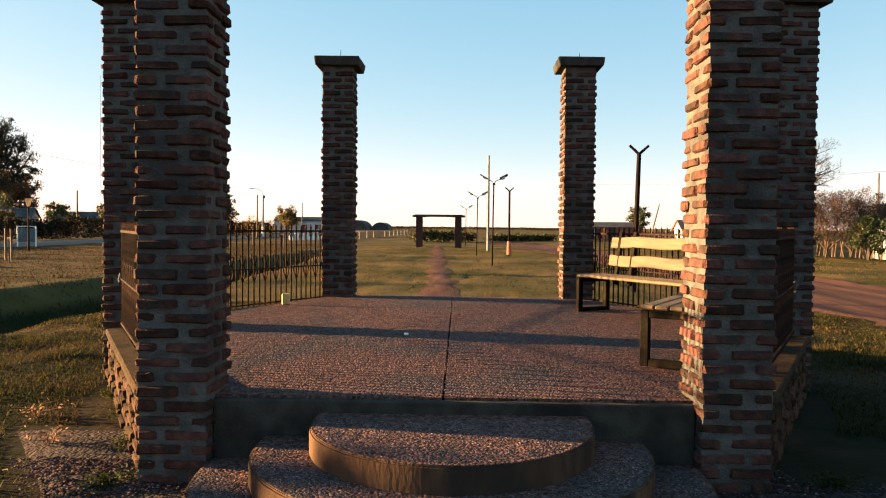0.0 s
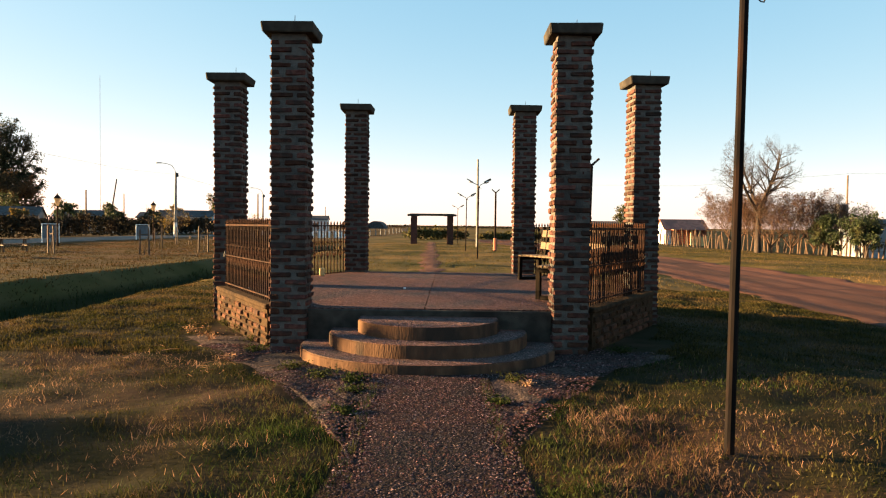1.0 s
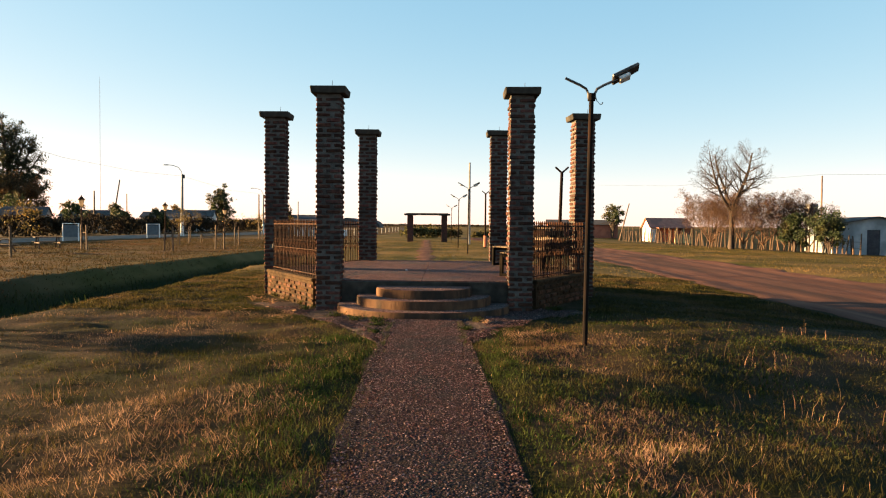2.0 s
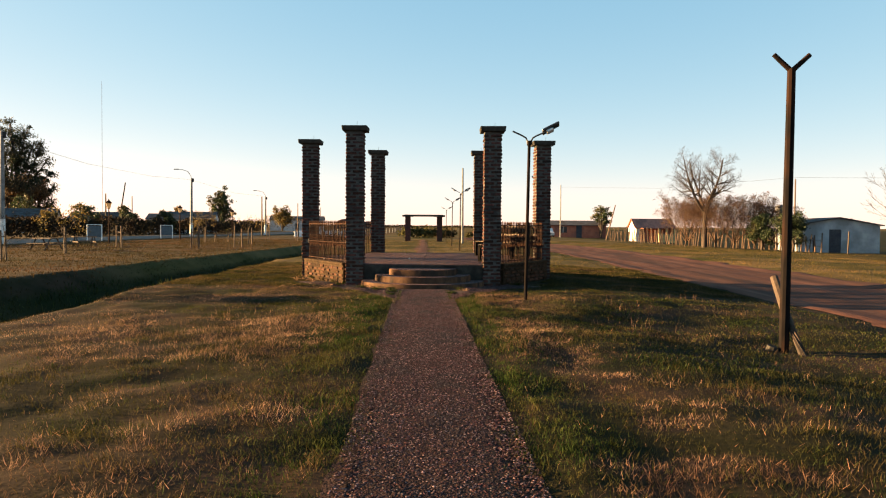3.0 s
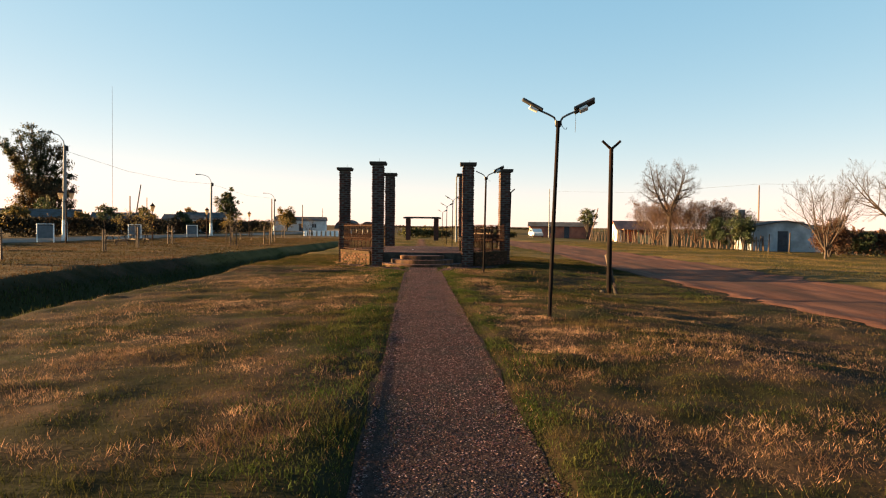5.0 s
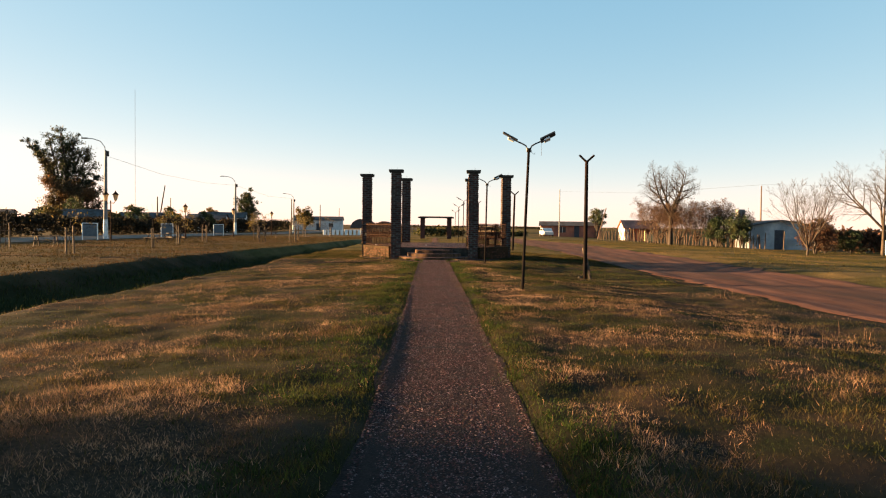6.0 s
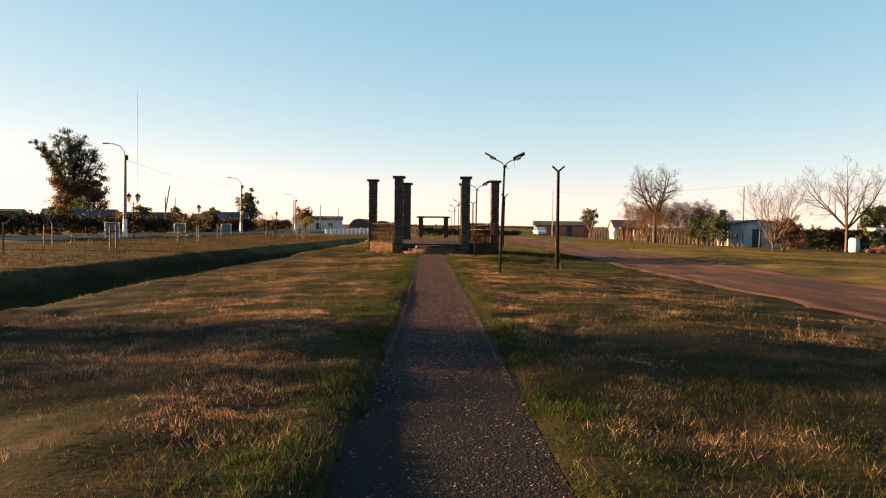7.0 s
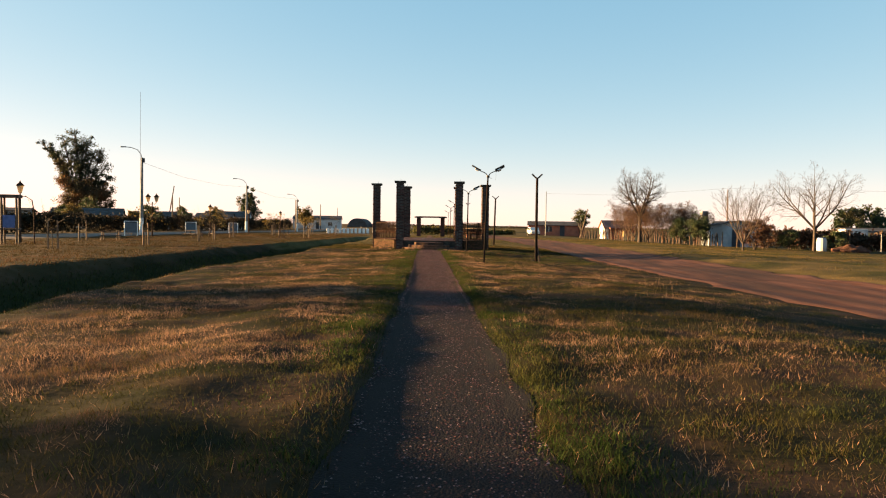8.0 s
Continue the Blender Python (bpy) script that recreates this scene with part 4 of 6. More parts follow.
def leaves(rng, tips, count, cloud, size, flat=0.6):
    """Small bent leaf cards scattered in clumps round the tips of the twigs."""
    base = np.array([tuple(t) for t in tips])
    rs = np.random.RandomState(rng.randint(0, 99999))
    c = base[rs.randint(0, len(base), count)] + rs.normal(0, 1, (count, 3)) * np.array([cloud, cloud, cloud * flat])
    a, b = rs.normal(0, 1, (count, 3)), rs.normal(0, 1, (count, 3))
    a /= np.linalg.norm(a, axis=1)[:, None]
    b -= a * (a * b).sum(1)[:, None]
    b /= np.linalg.norm(b, axis=1)[:, None]
    s = size * rs.uniform(0.6, 1.4, (count, 1))
    v = np.stack([c - a * s, c + b * s * 0.45, c + a * s, c - b * s * 0.45], 1).reshape(-1, 3)
    f = np.arange(count * 4).reshape(-1, 4)
    return v, f


def feather(rng, p, d, length, r, level, levels, out, angle, up, density):
    """A limb with side branches set round it all along, shorter towards the tip."""
    n = (7, 5, 3, 2)[min(level, 3)]
    pts, rad = [p.copy()], [r]
    for k in range(n):
        d = (d + Vector((rng.uniform(-1, 1), rng.uniform(-1, 1), rng.uniform(-0.5, 0.8))) * 0.13 + Vector((0, 0, up * 0.1))).normalized()
        p = p + d * length / n
        pts.append(p.copy())
        rad.append(max(r * (1 - 0.85 * (k + 1) / n), 0.005))
    out.append((pts, rad, 7 if level == 0 else (5 if level == 1 else 3)))
    if level >= levels:
        return
    count = max(2, int(density * (9, 7, 5, 4)[min(level, 3)]))
    for k in range(count):
        t = 0.22 + 0.75 * (k + rng.random()) / count
        i = min(int(t * n), n - 1)
        at = pts[i].lerp(pts[i + 1], t * n - i)
        ld = (pts[i + 1] - pts[i]).normalized()
        side = ld.orthogonal().normalized()
        side.rotate(Matrix.Rotation(2.4 * k + rng.uniform(-0.6, 0.6), 3, ld))
        ang = radians(angle * rng.uniform(0.7, 1.25))
        nd = (ld * math.cos(ang) + side * math.sin(ang)).normalized()
        feather(rng, at, nd, length * 0.55 * (1.05 - 0.6 * t) * rng.uniform(0.75, 1.2), rad[i] * 0.55, level + 1, levels, out, angle, up, density)


def bare_tree(x, y, height, label, seed, heads, fork, splay, r, bark, angle=38, up=0.5, density=1.0, levels=3, leaf=None, count=0):
    """A leafless tree: a short trunk, some main limbs and feathered twigs."""
    root = thing("bare_tree", x, y, float(gz(x, y)), 0, label, "tree")
    rng = random.Random(seed)
    base, top = Vector((0, 0, -0.1)), Vector((rng.uniform(-0.1, 0.1), 0, fork))
    out = [([base, base.lerp(top, 0.5), top], [r * 1.25, r, r * 0.9], 8)]
    for k in range(heads):
        a = 2 * math.pi * k / heads + rng.uniform(-0.3, 0.3) + 0.2
        d = Vector((math.cos(a) * splay, math.sin(a) * splay, 1)).normalized()
        feather(rng, top, d, (height - fork) * rng.uniform(0.9, 1.0), r * 0.75, 0, levels, out, angle, up, density)
    bm = bmesh.new()
    for pts, rad, sides in out:
        tube(bm, pts, rad, sides, False)
    part("trunk", bm, M[bark], root, smooth=True)
    if leaf:
        tips = [pts[-1] for pts, rad, sides in out if sides == 3]
        v, f = leaves(rng, tips, count, 0.1, 0.045)
        ob = new("crown", mesh_of_many("crown", v, f, M[leaf]))
        ob.parent = root
    return root


def clump_tree(name, x, y, limbs, label, seed, bark, leaf, count, size, r=0.2, clumps=7, tight=0.3, category="tree", stems=1, along=1.0):
    """A leafy tree: trunks, a limb to each of the given masses (dx, dy, z, radius), and ragged clumps of leaves with gaps between."""
    root = thing(name, x, y, float(gz(x, y)), 0, label, category)
    rng = random.Random(seed)
    bm = bmesh.new()
    tips, radii = [], []
    for k, (dx, dy, z, rad) in enumerate(limbs):
        a = 2 * math.pi * (k % stems) / stems
        foot = Vector((math.cos(a), math.sin(a), 0)) * (0.06 * z if stems > 1 else 0)
        end = Vector((dx, dy, z))
        mid = foot.lerp(end, 0.5) + Vector((-dx * 0.2, -dy * 0.2, z * 0.08))
        tube(bm, [foot - Vector((0, 0, 0.1)), foot.lerp(mid, 0.5), mid, mid.lerp(end, 0.55), end], [r, r * 0.8, r * 0.6, r * 0.38, r * 0.15], 6, False)
        for c in range(clumps):
            q = Vector((rng.gauss(0, 1), rng.gauss(0, 1), rng.gauss(0, 0.8)))
            at = mid.lerp(end, rng.uniform(along, 1.0))
            q = at + q.normalized() * rad * rng.uniform(0.35, 1.05)
            tube(bm, [mid.lerp(at, rng.uniform(0.3, 0.9)), at.lerp(q, 0.5) + Vector((0, 0, rad * 0.1)), q], [r * 0.22, r * 0.12, r * 0.05], 4, False)
            tips.append(q)
            radii.append(rad * tight * rng.uniform(0.6, 1.3))
    part("trunk", bm, M[bark], root, smooth=True)
    rs = np.random.RandomState(seed)
    idx = rs.randint(0, len(tips), count)
    cen, rr = np.array([tuple(t) for t in tips])[idx], np.array(radii)[idx]
    spots = cen + rs.normal(0, 1, (count, 3)) * rr[:, None] * np.array([1, 1, 0.75])
    spots[:, 2] = np.maximum(spots[:, 2], 0.05)
    v, f = leaves(rng, [Vector(q) for q in spots], count, 0.0, size)
    ob = new("crown", mesh_of_many("crown", v, f, M[leaf]))
    ob.parent = root
    return root


def dome(seed, n, wide, low, high, rad):
    """Masses of foliage spread through a rounded crown."""
    rng = random.Random(seed)
    out = []
    for k in range(n):
        a, t = 2.4 * k + rng.uniform(-0.4, 0.4), (k + 0.5) / n
        w = wide * math.sqrt(max(0.05, 1 - (2 * t - 0.75) ** 2 / 1.7)) * rng.uniform(0.35, 1.0)
        out.append((math.cos(a) * w, math.sin(a) * w, low + (high - low) * t, rad * rng.uniform(0.75, 1.2)))
    return out


# right of the dirt road
bare_tree(22.6, 50.0, 8.1, "tall leafless tree with a forked rounded crown of fine twigs", 12, 4, 2.9, 0.72, 0.2, "bark", 58, 0.6, 1.4)
for k, (x, y, h, w) in enumerate(((21.9, 53, 4.6, 1.6), (23.6, 50, 4.2, 1.6), (25.6, 51.5, 4.8, 1.6), (27.6, 52.0, 4.6, 1.5), (29.4, 51.5, 4.0, 1.2), (23.6, 57.0, 4.4, 1.4))):
    bare_tree(x, y, h, "tangled scrub tree of rust-brown twigs", 20 + k, 7, 0.4, 0.75, 0.06, "twig", 46, 0.3, 1.2, 3, "leaf_rust", 6500)
clump_tree("citrus_tree", 28.0, 45.5, dome(31, 12, 1.15, 0.9, 2.9, 0.55), "round evergreen orchard tree with dense dark leaves", 31, "bark", "leaf_dark", 8000, 0.075, 0.07)
clump_tree("citrus_tree", 26.4, 47.5, dome(32, 11, 1.0, 0.8, 2.7, 0.5), "round evergreen orchard tree with dark leaves and a thin trunk", 32, "bark", "leaf_dark", 7000, 0.075, 0.07)
bare_tree(23.8, 22.8, 4.9, "small leafless vase-shaped tree with pale branches", 42, 8, 0.5, 0.78, 0.07, "bark_pale", 34, 0.4, 0.9, 3)
bare_tree(32.9, 30.3, 7.3, "tall leafless tree with a few last leaves", 53, 6, 1.9, 0.95, 0.13, "bark_pale", 46, 0.35, 1.1, 3, "leaf_rust", 260)
clump_tree("rust_bush", 27.0, 28.5, dome(61, 9, 1.4, 0.5, 2.5, 0.6), "dense reddish-brown shrub behind the bare tree", 61, "bark", "leaf_rust", 6500, 0.07, 0.05, category="shrub")
clump_tree("rust_bush", 30.2, 33.5, dome(62, 9, 1.3, 0.4, 2.1, 0.55), "dense reddish-brown shrub beside the yard", 62, "bark", "leaf_rust", 5000, 0.07, 0.05, category="shrub")
clump_tree("green_shrub", 31.9, 33.0, dome(63, 8, 0.9, 0.3, 1.7, 0.45), "low dark green shrub in the yard", 63, "bark", "leaf_dark", 5000, 0.07, 0.05, category="shrub")
clump_tree("green_shrub", 35.2, 31.0, dome(64, 8, 0.9, 0.3, 1.7, 0.4), "low dark green shrub beside the water barrel", 64, "bark", "leaf_dark", 4000, 0.07, 0.05, category="shrub")
clump_tree("evergreen_tree", 46.2, 47.5, dome(65, 14, 2.6, 1.8, 4.2, 0.95), "broad dark evergreen tree behind the white house", 65, "bark", "leaf_dark", 12000, 0.13, 0.16)
clump_tree("evergreen_tree", 25.0, 104.0, dome(66, 9, 1.7, 2.6, 4.8, 0.7), "small round tree beside the far red house", 66, "bark", "leaf_dark", 3000, 0.13, 0.12)

# beyond the street
clump_tree("eucalyptus", -82.6, 130.0, ((-9.0, 0, 19.6, 0.9), (-7.2, 1, 18.3, 1.1), (-5.0, 0, 17.0, 1.2), (-3.2, -1, 20.6, 1.5), (-1.0, 0, 22.0, 1.5), (0.6, 1, 20.0, 1.6), (2.6, 0, 19.6, 1.4), (3.4, 1, 17.4, 1.5), (5.2, 0, 16.4, 1.3), (6.0, 1, 14.2, 1.4), (-1.6, 2, 17.6, 1.6), (-4.4, 0, 14.0, 1.4), (0.4, -1, 14.8, 1.7), (3.0, -1, 12.8, 1.6), (7.2, 0, 11.6, 1.2), (-2.6, 1, 11.2, 1.6), (8.4, 0, 9.0, 1.1), (0.8, 0, 10.4, 1.6), (5.0, 0, 9.8, 1.4)), "tall eucalyptus with several trunks and a ragged open crown", 71, "bark", "leaf_euc", 36000, 0.17, 0.3, 26, 0.3, stems=4, along=0.15)
clump_tree("eucalyptus", -78.6, 126.0, ((-6.5, 0, 10.6, 1.3), (-3.6, 0, 9.0, 1.6), (-1.0, 1, 9.6, 1.7), (1.6, 1, 8.4, 1.6), (4, 0, 8.2, 1.4), (-6.4, 1, 6.4, 1.5), (-3, 0, 5.6, 1.6), (1, -1, 5.4, 1.8), (5.6, 0, 5.4, 1.3), (3.2, 0, 3.6, 1.4), (-1.4, 0, 3.4, 1.4)), "low rust-tinged eucalyptus with hanging foliage", 72, "bark", "leaf_euc_rust", 20000, 0.18, 0.2, 20, 0.36, stems=3, along=0.2)
clump_tree("cypress", -61.0, 189.6, tuple((1.9 * math.sin(k * 2.4) * (1.2 if k < 8 else 0.6), 1.2 * math.cos(k * 2.4), 3.0 + 0.8 * k, 2.3 - 0.12 * k) for k in range(12)), "dark upright cypress with a ragged outline", 73, "bark", "leaf_dark", 9000, 0.24, 0.22, 12, 0.26, along=0.4)
clump_tree("round_tree", -42.0, 180.0, dome(74, 9, 2.2, 2.0, 5.6, 1.1), "small bushy tree beyond the lawn", 74, "bark", "leaf_yellow", 4500, 0.22, 0.15)
for k, (x, y, h, leaf) in enumerate(((-52, 95, 4.6, "leaf_dark"), (-47, 98, 4.2, "leaf_dark"), (-41, 97, 3.6, "leaf_dark"), (-62, 88, 4.2, "leaf_yellow"), (-70, 100, 4.5, "leaf_dark"), (-45, 72, 3.0, "leaf_yellow"), (-95, 120, 5.5, "leaf_dark"), (-58, 150, 5.5, "leaf_yellow"), (-74, 118, 6.5, "leaf_dark"))):
    clump_tree("street_tree", x, y, dome(80 + k, 8, h * 0.4, h * 0.35, h * 0.9, h * 0.17), "bushy garden tree across the street", 80 + k, "bark", leaf, 3500, 0.15, 0.1)
# tall trees beside the park whose long shade crosses the lawn
for k, (x, y, h, n) in enumerate(((-40, -16.7, 7.2, 1400), (-44, -15.3, 7.8, 1200), (-40, -25.0, 5.5, 1050))):
    clump_tree("shade_tree", x, y, dome(95 + k, 12, 2.0, h * 0.2, h * 0.92, 1.3), "dense roadside tree casting a long shade", 95 + k, "bark", "leaf_dark", n, 0.2, 0.2)


def sapling(x, y, kind, seed, label):
    """A young park tree held by stakes."""
    root = thing("staked_sapling", x, y, float(gz(x, y)), 25 * seed, label, "sapling", "staked saplings")
    rng = random.Random(seed)
    for s in (-1, 1):
        part("stake", tube(bmesh.new(), [(s * 0.22, 0, -0.1), (s * 0.2, 0.02, 1.15 + rng.uniform(-0.1, 0.15))], [0.04, 0.035], 6), M["wood"], root)
    part("tie", box(bmesh.new(), -0.22, 0.22, -0.012, 0.012, 0.86, 0.9), M["wood"], root)
    out, tips = [], []
    grow(rng, Vector((0, 0, -0.05)), Vector((0, 0, 1)), 0.9, 0.022, 0, 3, out, tips, 45, 0.3, (4, 3, 2))
    bm = bmesh.new()
    for pts, rad, sides in out:
        tube(bm, pts, rad, sides, False)
    part("trunk", bm, M["bark"], root)
    if kind:
        v, f = leaves(rng, tips, 500 if kind > 1 else 90, 0.14, 0.05)
        ob = new("crown", mesh_of("crown", v.tolist(), f.tolist(), M["leaf_yellow"]))
        ob.parent = root
    return root


for k, (x, y, kind) in enumerate(((-21.5, 10.3, 0), (-16.5, -2.3, 0), (-15.2, 4.6, 1), (-15.4, 13.5, 0), (-16.5, 20.0, 2), (-17.6, 28.0, 0), (-13.2, 27.5, 0), (-11.8, 31.0, 0), (-16.0, 36.0, 1), (-13.2, 39.0, 1), (-18.0, 44.0, 2), (-12.5, 52.0, 1), (-16.5, 58.0, 2))):
    sapling(x, y, kind, k + 1, ("bare sapling tied between wooden stakes", "young sapling with few leaves between stakes", "young yellowing sapling between wooden stakes")[kind])


# ---- park furniture ----
def board(x, y, turn):
    root = thing("signboard", x, y, float(gz(x, y)), turn, "pale framed board standing by the street", "board", "pale boards")
    for s in (-1, 1):
        part("post", box(bmesh.new(), s * 0.56 - 0.035, s * 0.56 + 0.035, -0.035, 0.035, -0.1, 1.28, 0.01), M["paint_white"], root)
    part("panel", box(bmesh.new(), -0.52, 0.52, -0.015, 0.015, 0.3, 1.2, 0.006), M["panel_blue"], root, "blue-grey panel")
    part("top_rail", box(bmesh.new(), -0.6, 0.6, -0.03, 0.03, 1.28, 1.33, 0.008), M["paint_white"], root)
    return root


for x, y, a in ((-27.2, 30.2, 6), (-27.5, 46.0, 6), (-27.0, 60.0, 6)):
    board(x, y, a)


def picnic(x, y, turn):
    root = thing("picnic_table", x, y, float(gz(x, y)), turn, "wooden picnic table with fixed seats on the lawn", "table", "picnic tables")
    part("tabletop", box(bmesh.new(), -0.8, 0.8, -0.36, 0.36, 0.7, 0.75, 0.01), M["wood"], root)
    for s in (-1, 1):
        part("seat", box(bmesh.new(), -0.8, 0.8, s * 0.66 - 0.13, s * 0.66 + 0.13, 0.4, 0.44, 0.01), M["wood"], root)
        bm = tube(bmesh.new(), [(s * 0.6, -0.7, -0.05), (s * 0.6, -0.25, 0.7)], [0.045, 0.045], 5)
        tube(bm, [(s * 0.6, 0.7, -0.05), (s * 0.6, 0.25, 0.7)], [0.045, 0.045], 5)
        box(bm, s * 0.6 - 0.03, s * 0.6 + 0.03, -0.75, 0.75, 0.33, 0.4)
        part("leg_frame", bm, M["wood"], root)
    return root


for x, y, a in ((-17.3, 46.0, 10), (-20.5, 30.0, 40), (-19.5, 24.0, -20), (-21.5, 14.0, 15)):
    picnic(x, y, a).scale = (0.8, 0.8, 0.8)

swing = thing("play_frame", -21.6, 3.0, float(gz(-21.6, 3)), 20, "wooden playground frame with a blue panel and platform", "play frame")
for sx in (-1, 1):
    for sy in (-1, 1):
        part("post", tube(bmesh.new(), [(sx * 0.34, sy * 0.34, -0.1), (sx * 0.34, sy * 0.34, 2.5)], [0.055, 0.055], 7), M["wood"], swing)
part("platform", box(bmesh.new(), -0.42, 0.42, -0.42, 0.42, 0.75, 0.83, 0.01), M["wood"], swing)
part("roof", prism(bmesh.new(), [(-0.48, -0.48), (0.48, -0.48), (0.48, 0.48), (-0.48, 0.48)], 2.4, 2.56), M["wood"], swing)
part("panel", box(bmesh.new(), -0.28, 0.28, -0.38, -0.35, 0.85, 1.5, 0.01), M["paint_blue"], swing, "blue painted panel")
part("hoop", tube(bmesh.new(), [(0.34, 0, 2.45), (0.7, 0, 2.5), (1.0, 0, 2.3), (1.1, 0, 1.6), (1.1, 0, -0.1)], [0.03] * 5, 6), M["iron"], swing, "bent dark metal hoop")


# ---- houses, yards and cars ----
def house(name, x, y, turn, w, d, eave, ridge, wall, roof, label, openings=(), ridge_along="y", over=0.25):
    """A gabled house; its front lies at local -y. openings: (kind, x, z0, width, height) on the front, x from the middle."""
    root = thing(name, x, y, float(gz(x, y)) - 0.05, turn, label, "house")
    t = 0.18
    xs = sorted([-w / 2, w / 2] + [o[1] - o[3] / 2 for o in openings] + [o[1] + o[3] / 2 for o in openings])
    bm = bmesh.new()
    for a, b in zip(xs, xs[1:]):
        if b - a < 1e-4:
            continue
        gap = [o for o in openings if o[1] - o[3] / 2 - 1e-4 <= a and b <= o[1] + o[3] / 2 + 1e-4]
        if gap:
            o = gap[0]
            if o[2] > 0.05:
                box(bm, a, b, -d / 2, -d / 2 + t, 0, o[2])
            box(bm, a, b, -d / 2, -d / 2 + t, o[2] + o[4], eave)
        else:
            box(bm, a, b, -d / 2, -d / 2 + t, 0, eave)
    part("front_wall", bm, M[wall], root)
    part("back_wall", box(bmesh.new(), -w / 2, w / 2, d / 2 - t, d / 2, 0, eave), M[wall], root)
    for s in (-1, 1):
        part("side_wall", box(bmesh.new(), s * (w / 2 - t / 2) - t / 2, s * (w / 2 - t / 2) + t / 2, -d / 2 + t + 0.002, d / 2 - t - 0.002, 0, eave), M[wall], root)
    if ridge_along == "y":
        for s in (-1, 1):
            bm = bmesh.new()
            vs = [bm.verts.new(c) for c in ((-w / 2, 0, eave), (w / 2, 0, eave), (0, 0, ridge))]
            f = bm.faces.new(vs)
            ext = bmesh.ops.extrude_face_region(bm, geom=[f])["geom"]
            bmesh.ops.translate(bm, vec=(0, t, 0), verts=[g for g in ext if isinstance(g, bmesh.types.BMVert)])
            bmesh.ops.translate(bm, vec=(0, -d / 2 if s < 0 else d / 2 - t, 0.002), verts=bm.verts)
            bmesh.ops.recalc_face_normals(bm, faces=bm.faces)
            part("gable", bm, M[wall], root)
            ang = math.atan2(ridge - eave, w / 2)
            ln = math.hypot(ridge - eave, w / 2) + over
            bm = box(bmesh.new(), 0, ln, -d / 2 - over, d / 2 + over, 0.01, 0.09, 0, pose(0, 0, ridge, 0, math.degrees(ang), 0 if s > 0 else 180))
            part("roof", bm, M[roof], root)
    else:
        for s in (-1, 1):
            ang = math.atan2(ridge - eave, d / 2)
            ln = math.hypot(ridge - eave, d / 2) + over
            bm = box(bmesh.new(), -w / 2 - over, w / 2 + over, 0, ln, 0.01, 0.09, 0, pose(0, 0, ridge, -math.degrees(ang), 0, 0 if s > 0 else 180))
            part("roof", bm, M[roof], root)
            bm = bmesh.new()
            vs = [bm.verts.new(c) for c in ((0, -d / 2, eave), (0, d / 2, eave), (0, 0, ridge))]
            f = bm.faces.new(vs)
            ext = bmesh.ops.extrude_face_region(bm, geom=[f])["geom"]
            bmesh.ops.translate(bm, vec=(t, 0, 0), verts=[g for g in ext if isinstance(g, bmesh.types.BMVert)])
            bmesh.ops.translate(bm, vec=(-w / 2 if s < 0 else w / 2 - t, 0, 0.002), verts=bm.verts)
            bmesh.ops.recalc_face_normals(bm, faces=bm.faces)
            part("gable", bm, M[wall], root)
    for kind, ox, z0, ow, oh in openings:
        fr = part(kind, box(bmesh.new(), ox - ow / 2 + 0.004, ox + ow / 2 - 0.004, -d / 2 + 0.06, -d / 2 + 0.1, z0 + 0.004, z0 + oh - 0.004, 0.005), M["door_dark" if kind == "door" else "glass_dark"], root)
        if kind == "window":
            part("frame", box(bmesh.new(), ox - 0.025, ox + 0.025, -d / 2 + 0.03, -d / 2 + 0.058, z0 + 0.004, z0 + oh - 0.004), M["paint_white"], fr)
    return root


house("white_shed", 33.9, 52.0, -8, 6.4, 6.0, 2.35, 2.95, "wall_shade_blue", "roof_tin", "low pale shed, wall coloured blue-grey for shade, with a dark door and tin roof", (("door", -0.3, 0.0, 0.95, 2.0),))
h1 = house("white_house", 28.0, 86.4, 4, 5.0, 3.2, 2.0, 3.1, "wall_white", "roof_red", "small white house with a red gabled roof", (("door", 0.6, 0.0, 0.8, 1.9), ("window", -1.4, 0.8, 0.9, 1.0)), "x")
part("porch_roof", prism(bmesh.new(), [(-1.9, -2.7), (2.6, -2.7), (2.6, -1.6), (-1.9, -1.6)], 1.86, 1.94), M["roof_red"], h1)
# dark panel over the white front stands in for the porch's shade
part("porch_wall", box(bmesh.new(), -1.8, 2.5, -1.64, -1.605, 0, 1.86), M["wall_red"], h1, "dark red panel for the shaded front under the porch")
for px in (-1.8, -0.3, 1.1, 2.5):
    part("porch_post", tube(bmesh.new(), [(px, -2.6, -0.05), (px, -2.6, 1.88)], [0.06, 0.06], 6), M["wood"], h1)
part("porch_wall", box(bmesh.new(), 0.2, 2.4, -2.6, -2.4, 0, 1.1, 0.02), M["wall_yellow"], h1, "ochre porch wall")
part("porch_roof", box(bmesh.new(), 0.0, 2.5, -2.7, -1.62, 1.86, 1.94, 0.01), M["roof_red"], h1)
for xx in (0.3, 1.3, 2.3):
    part("porch_post", box(bmesh.new(), xx - 0.1, xx + 0.1, -2.6, -2.4, 1.1, 1.86, 0.01), M["wall_yellow"], h1)
house("red_house", 21.0, 108.0, -5, 10.5, 6.0, 2.0, 2.7, "wall_red", "roof_tin", "dark red brick house with a grey tin roof", (("window", -1.5, 0.8, 1.2, 1.0), ("door", 1.0, 0.0, 0.9, 2.0)), "x")
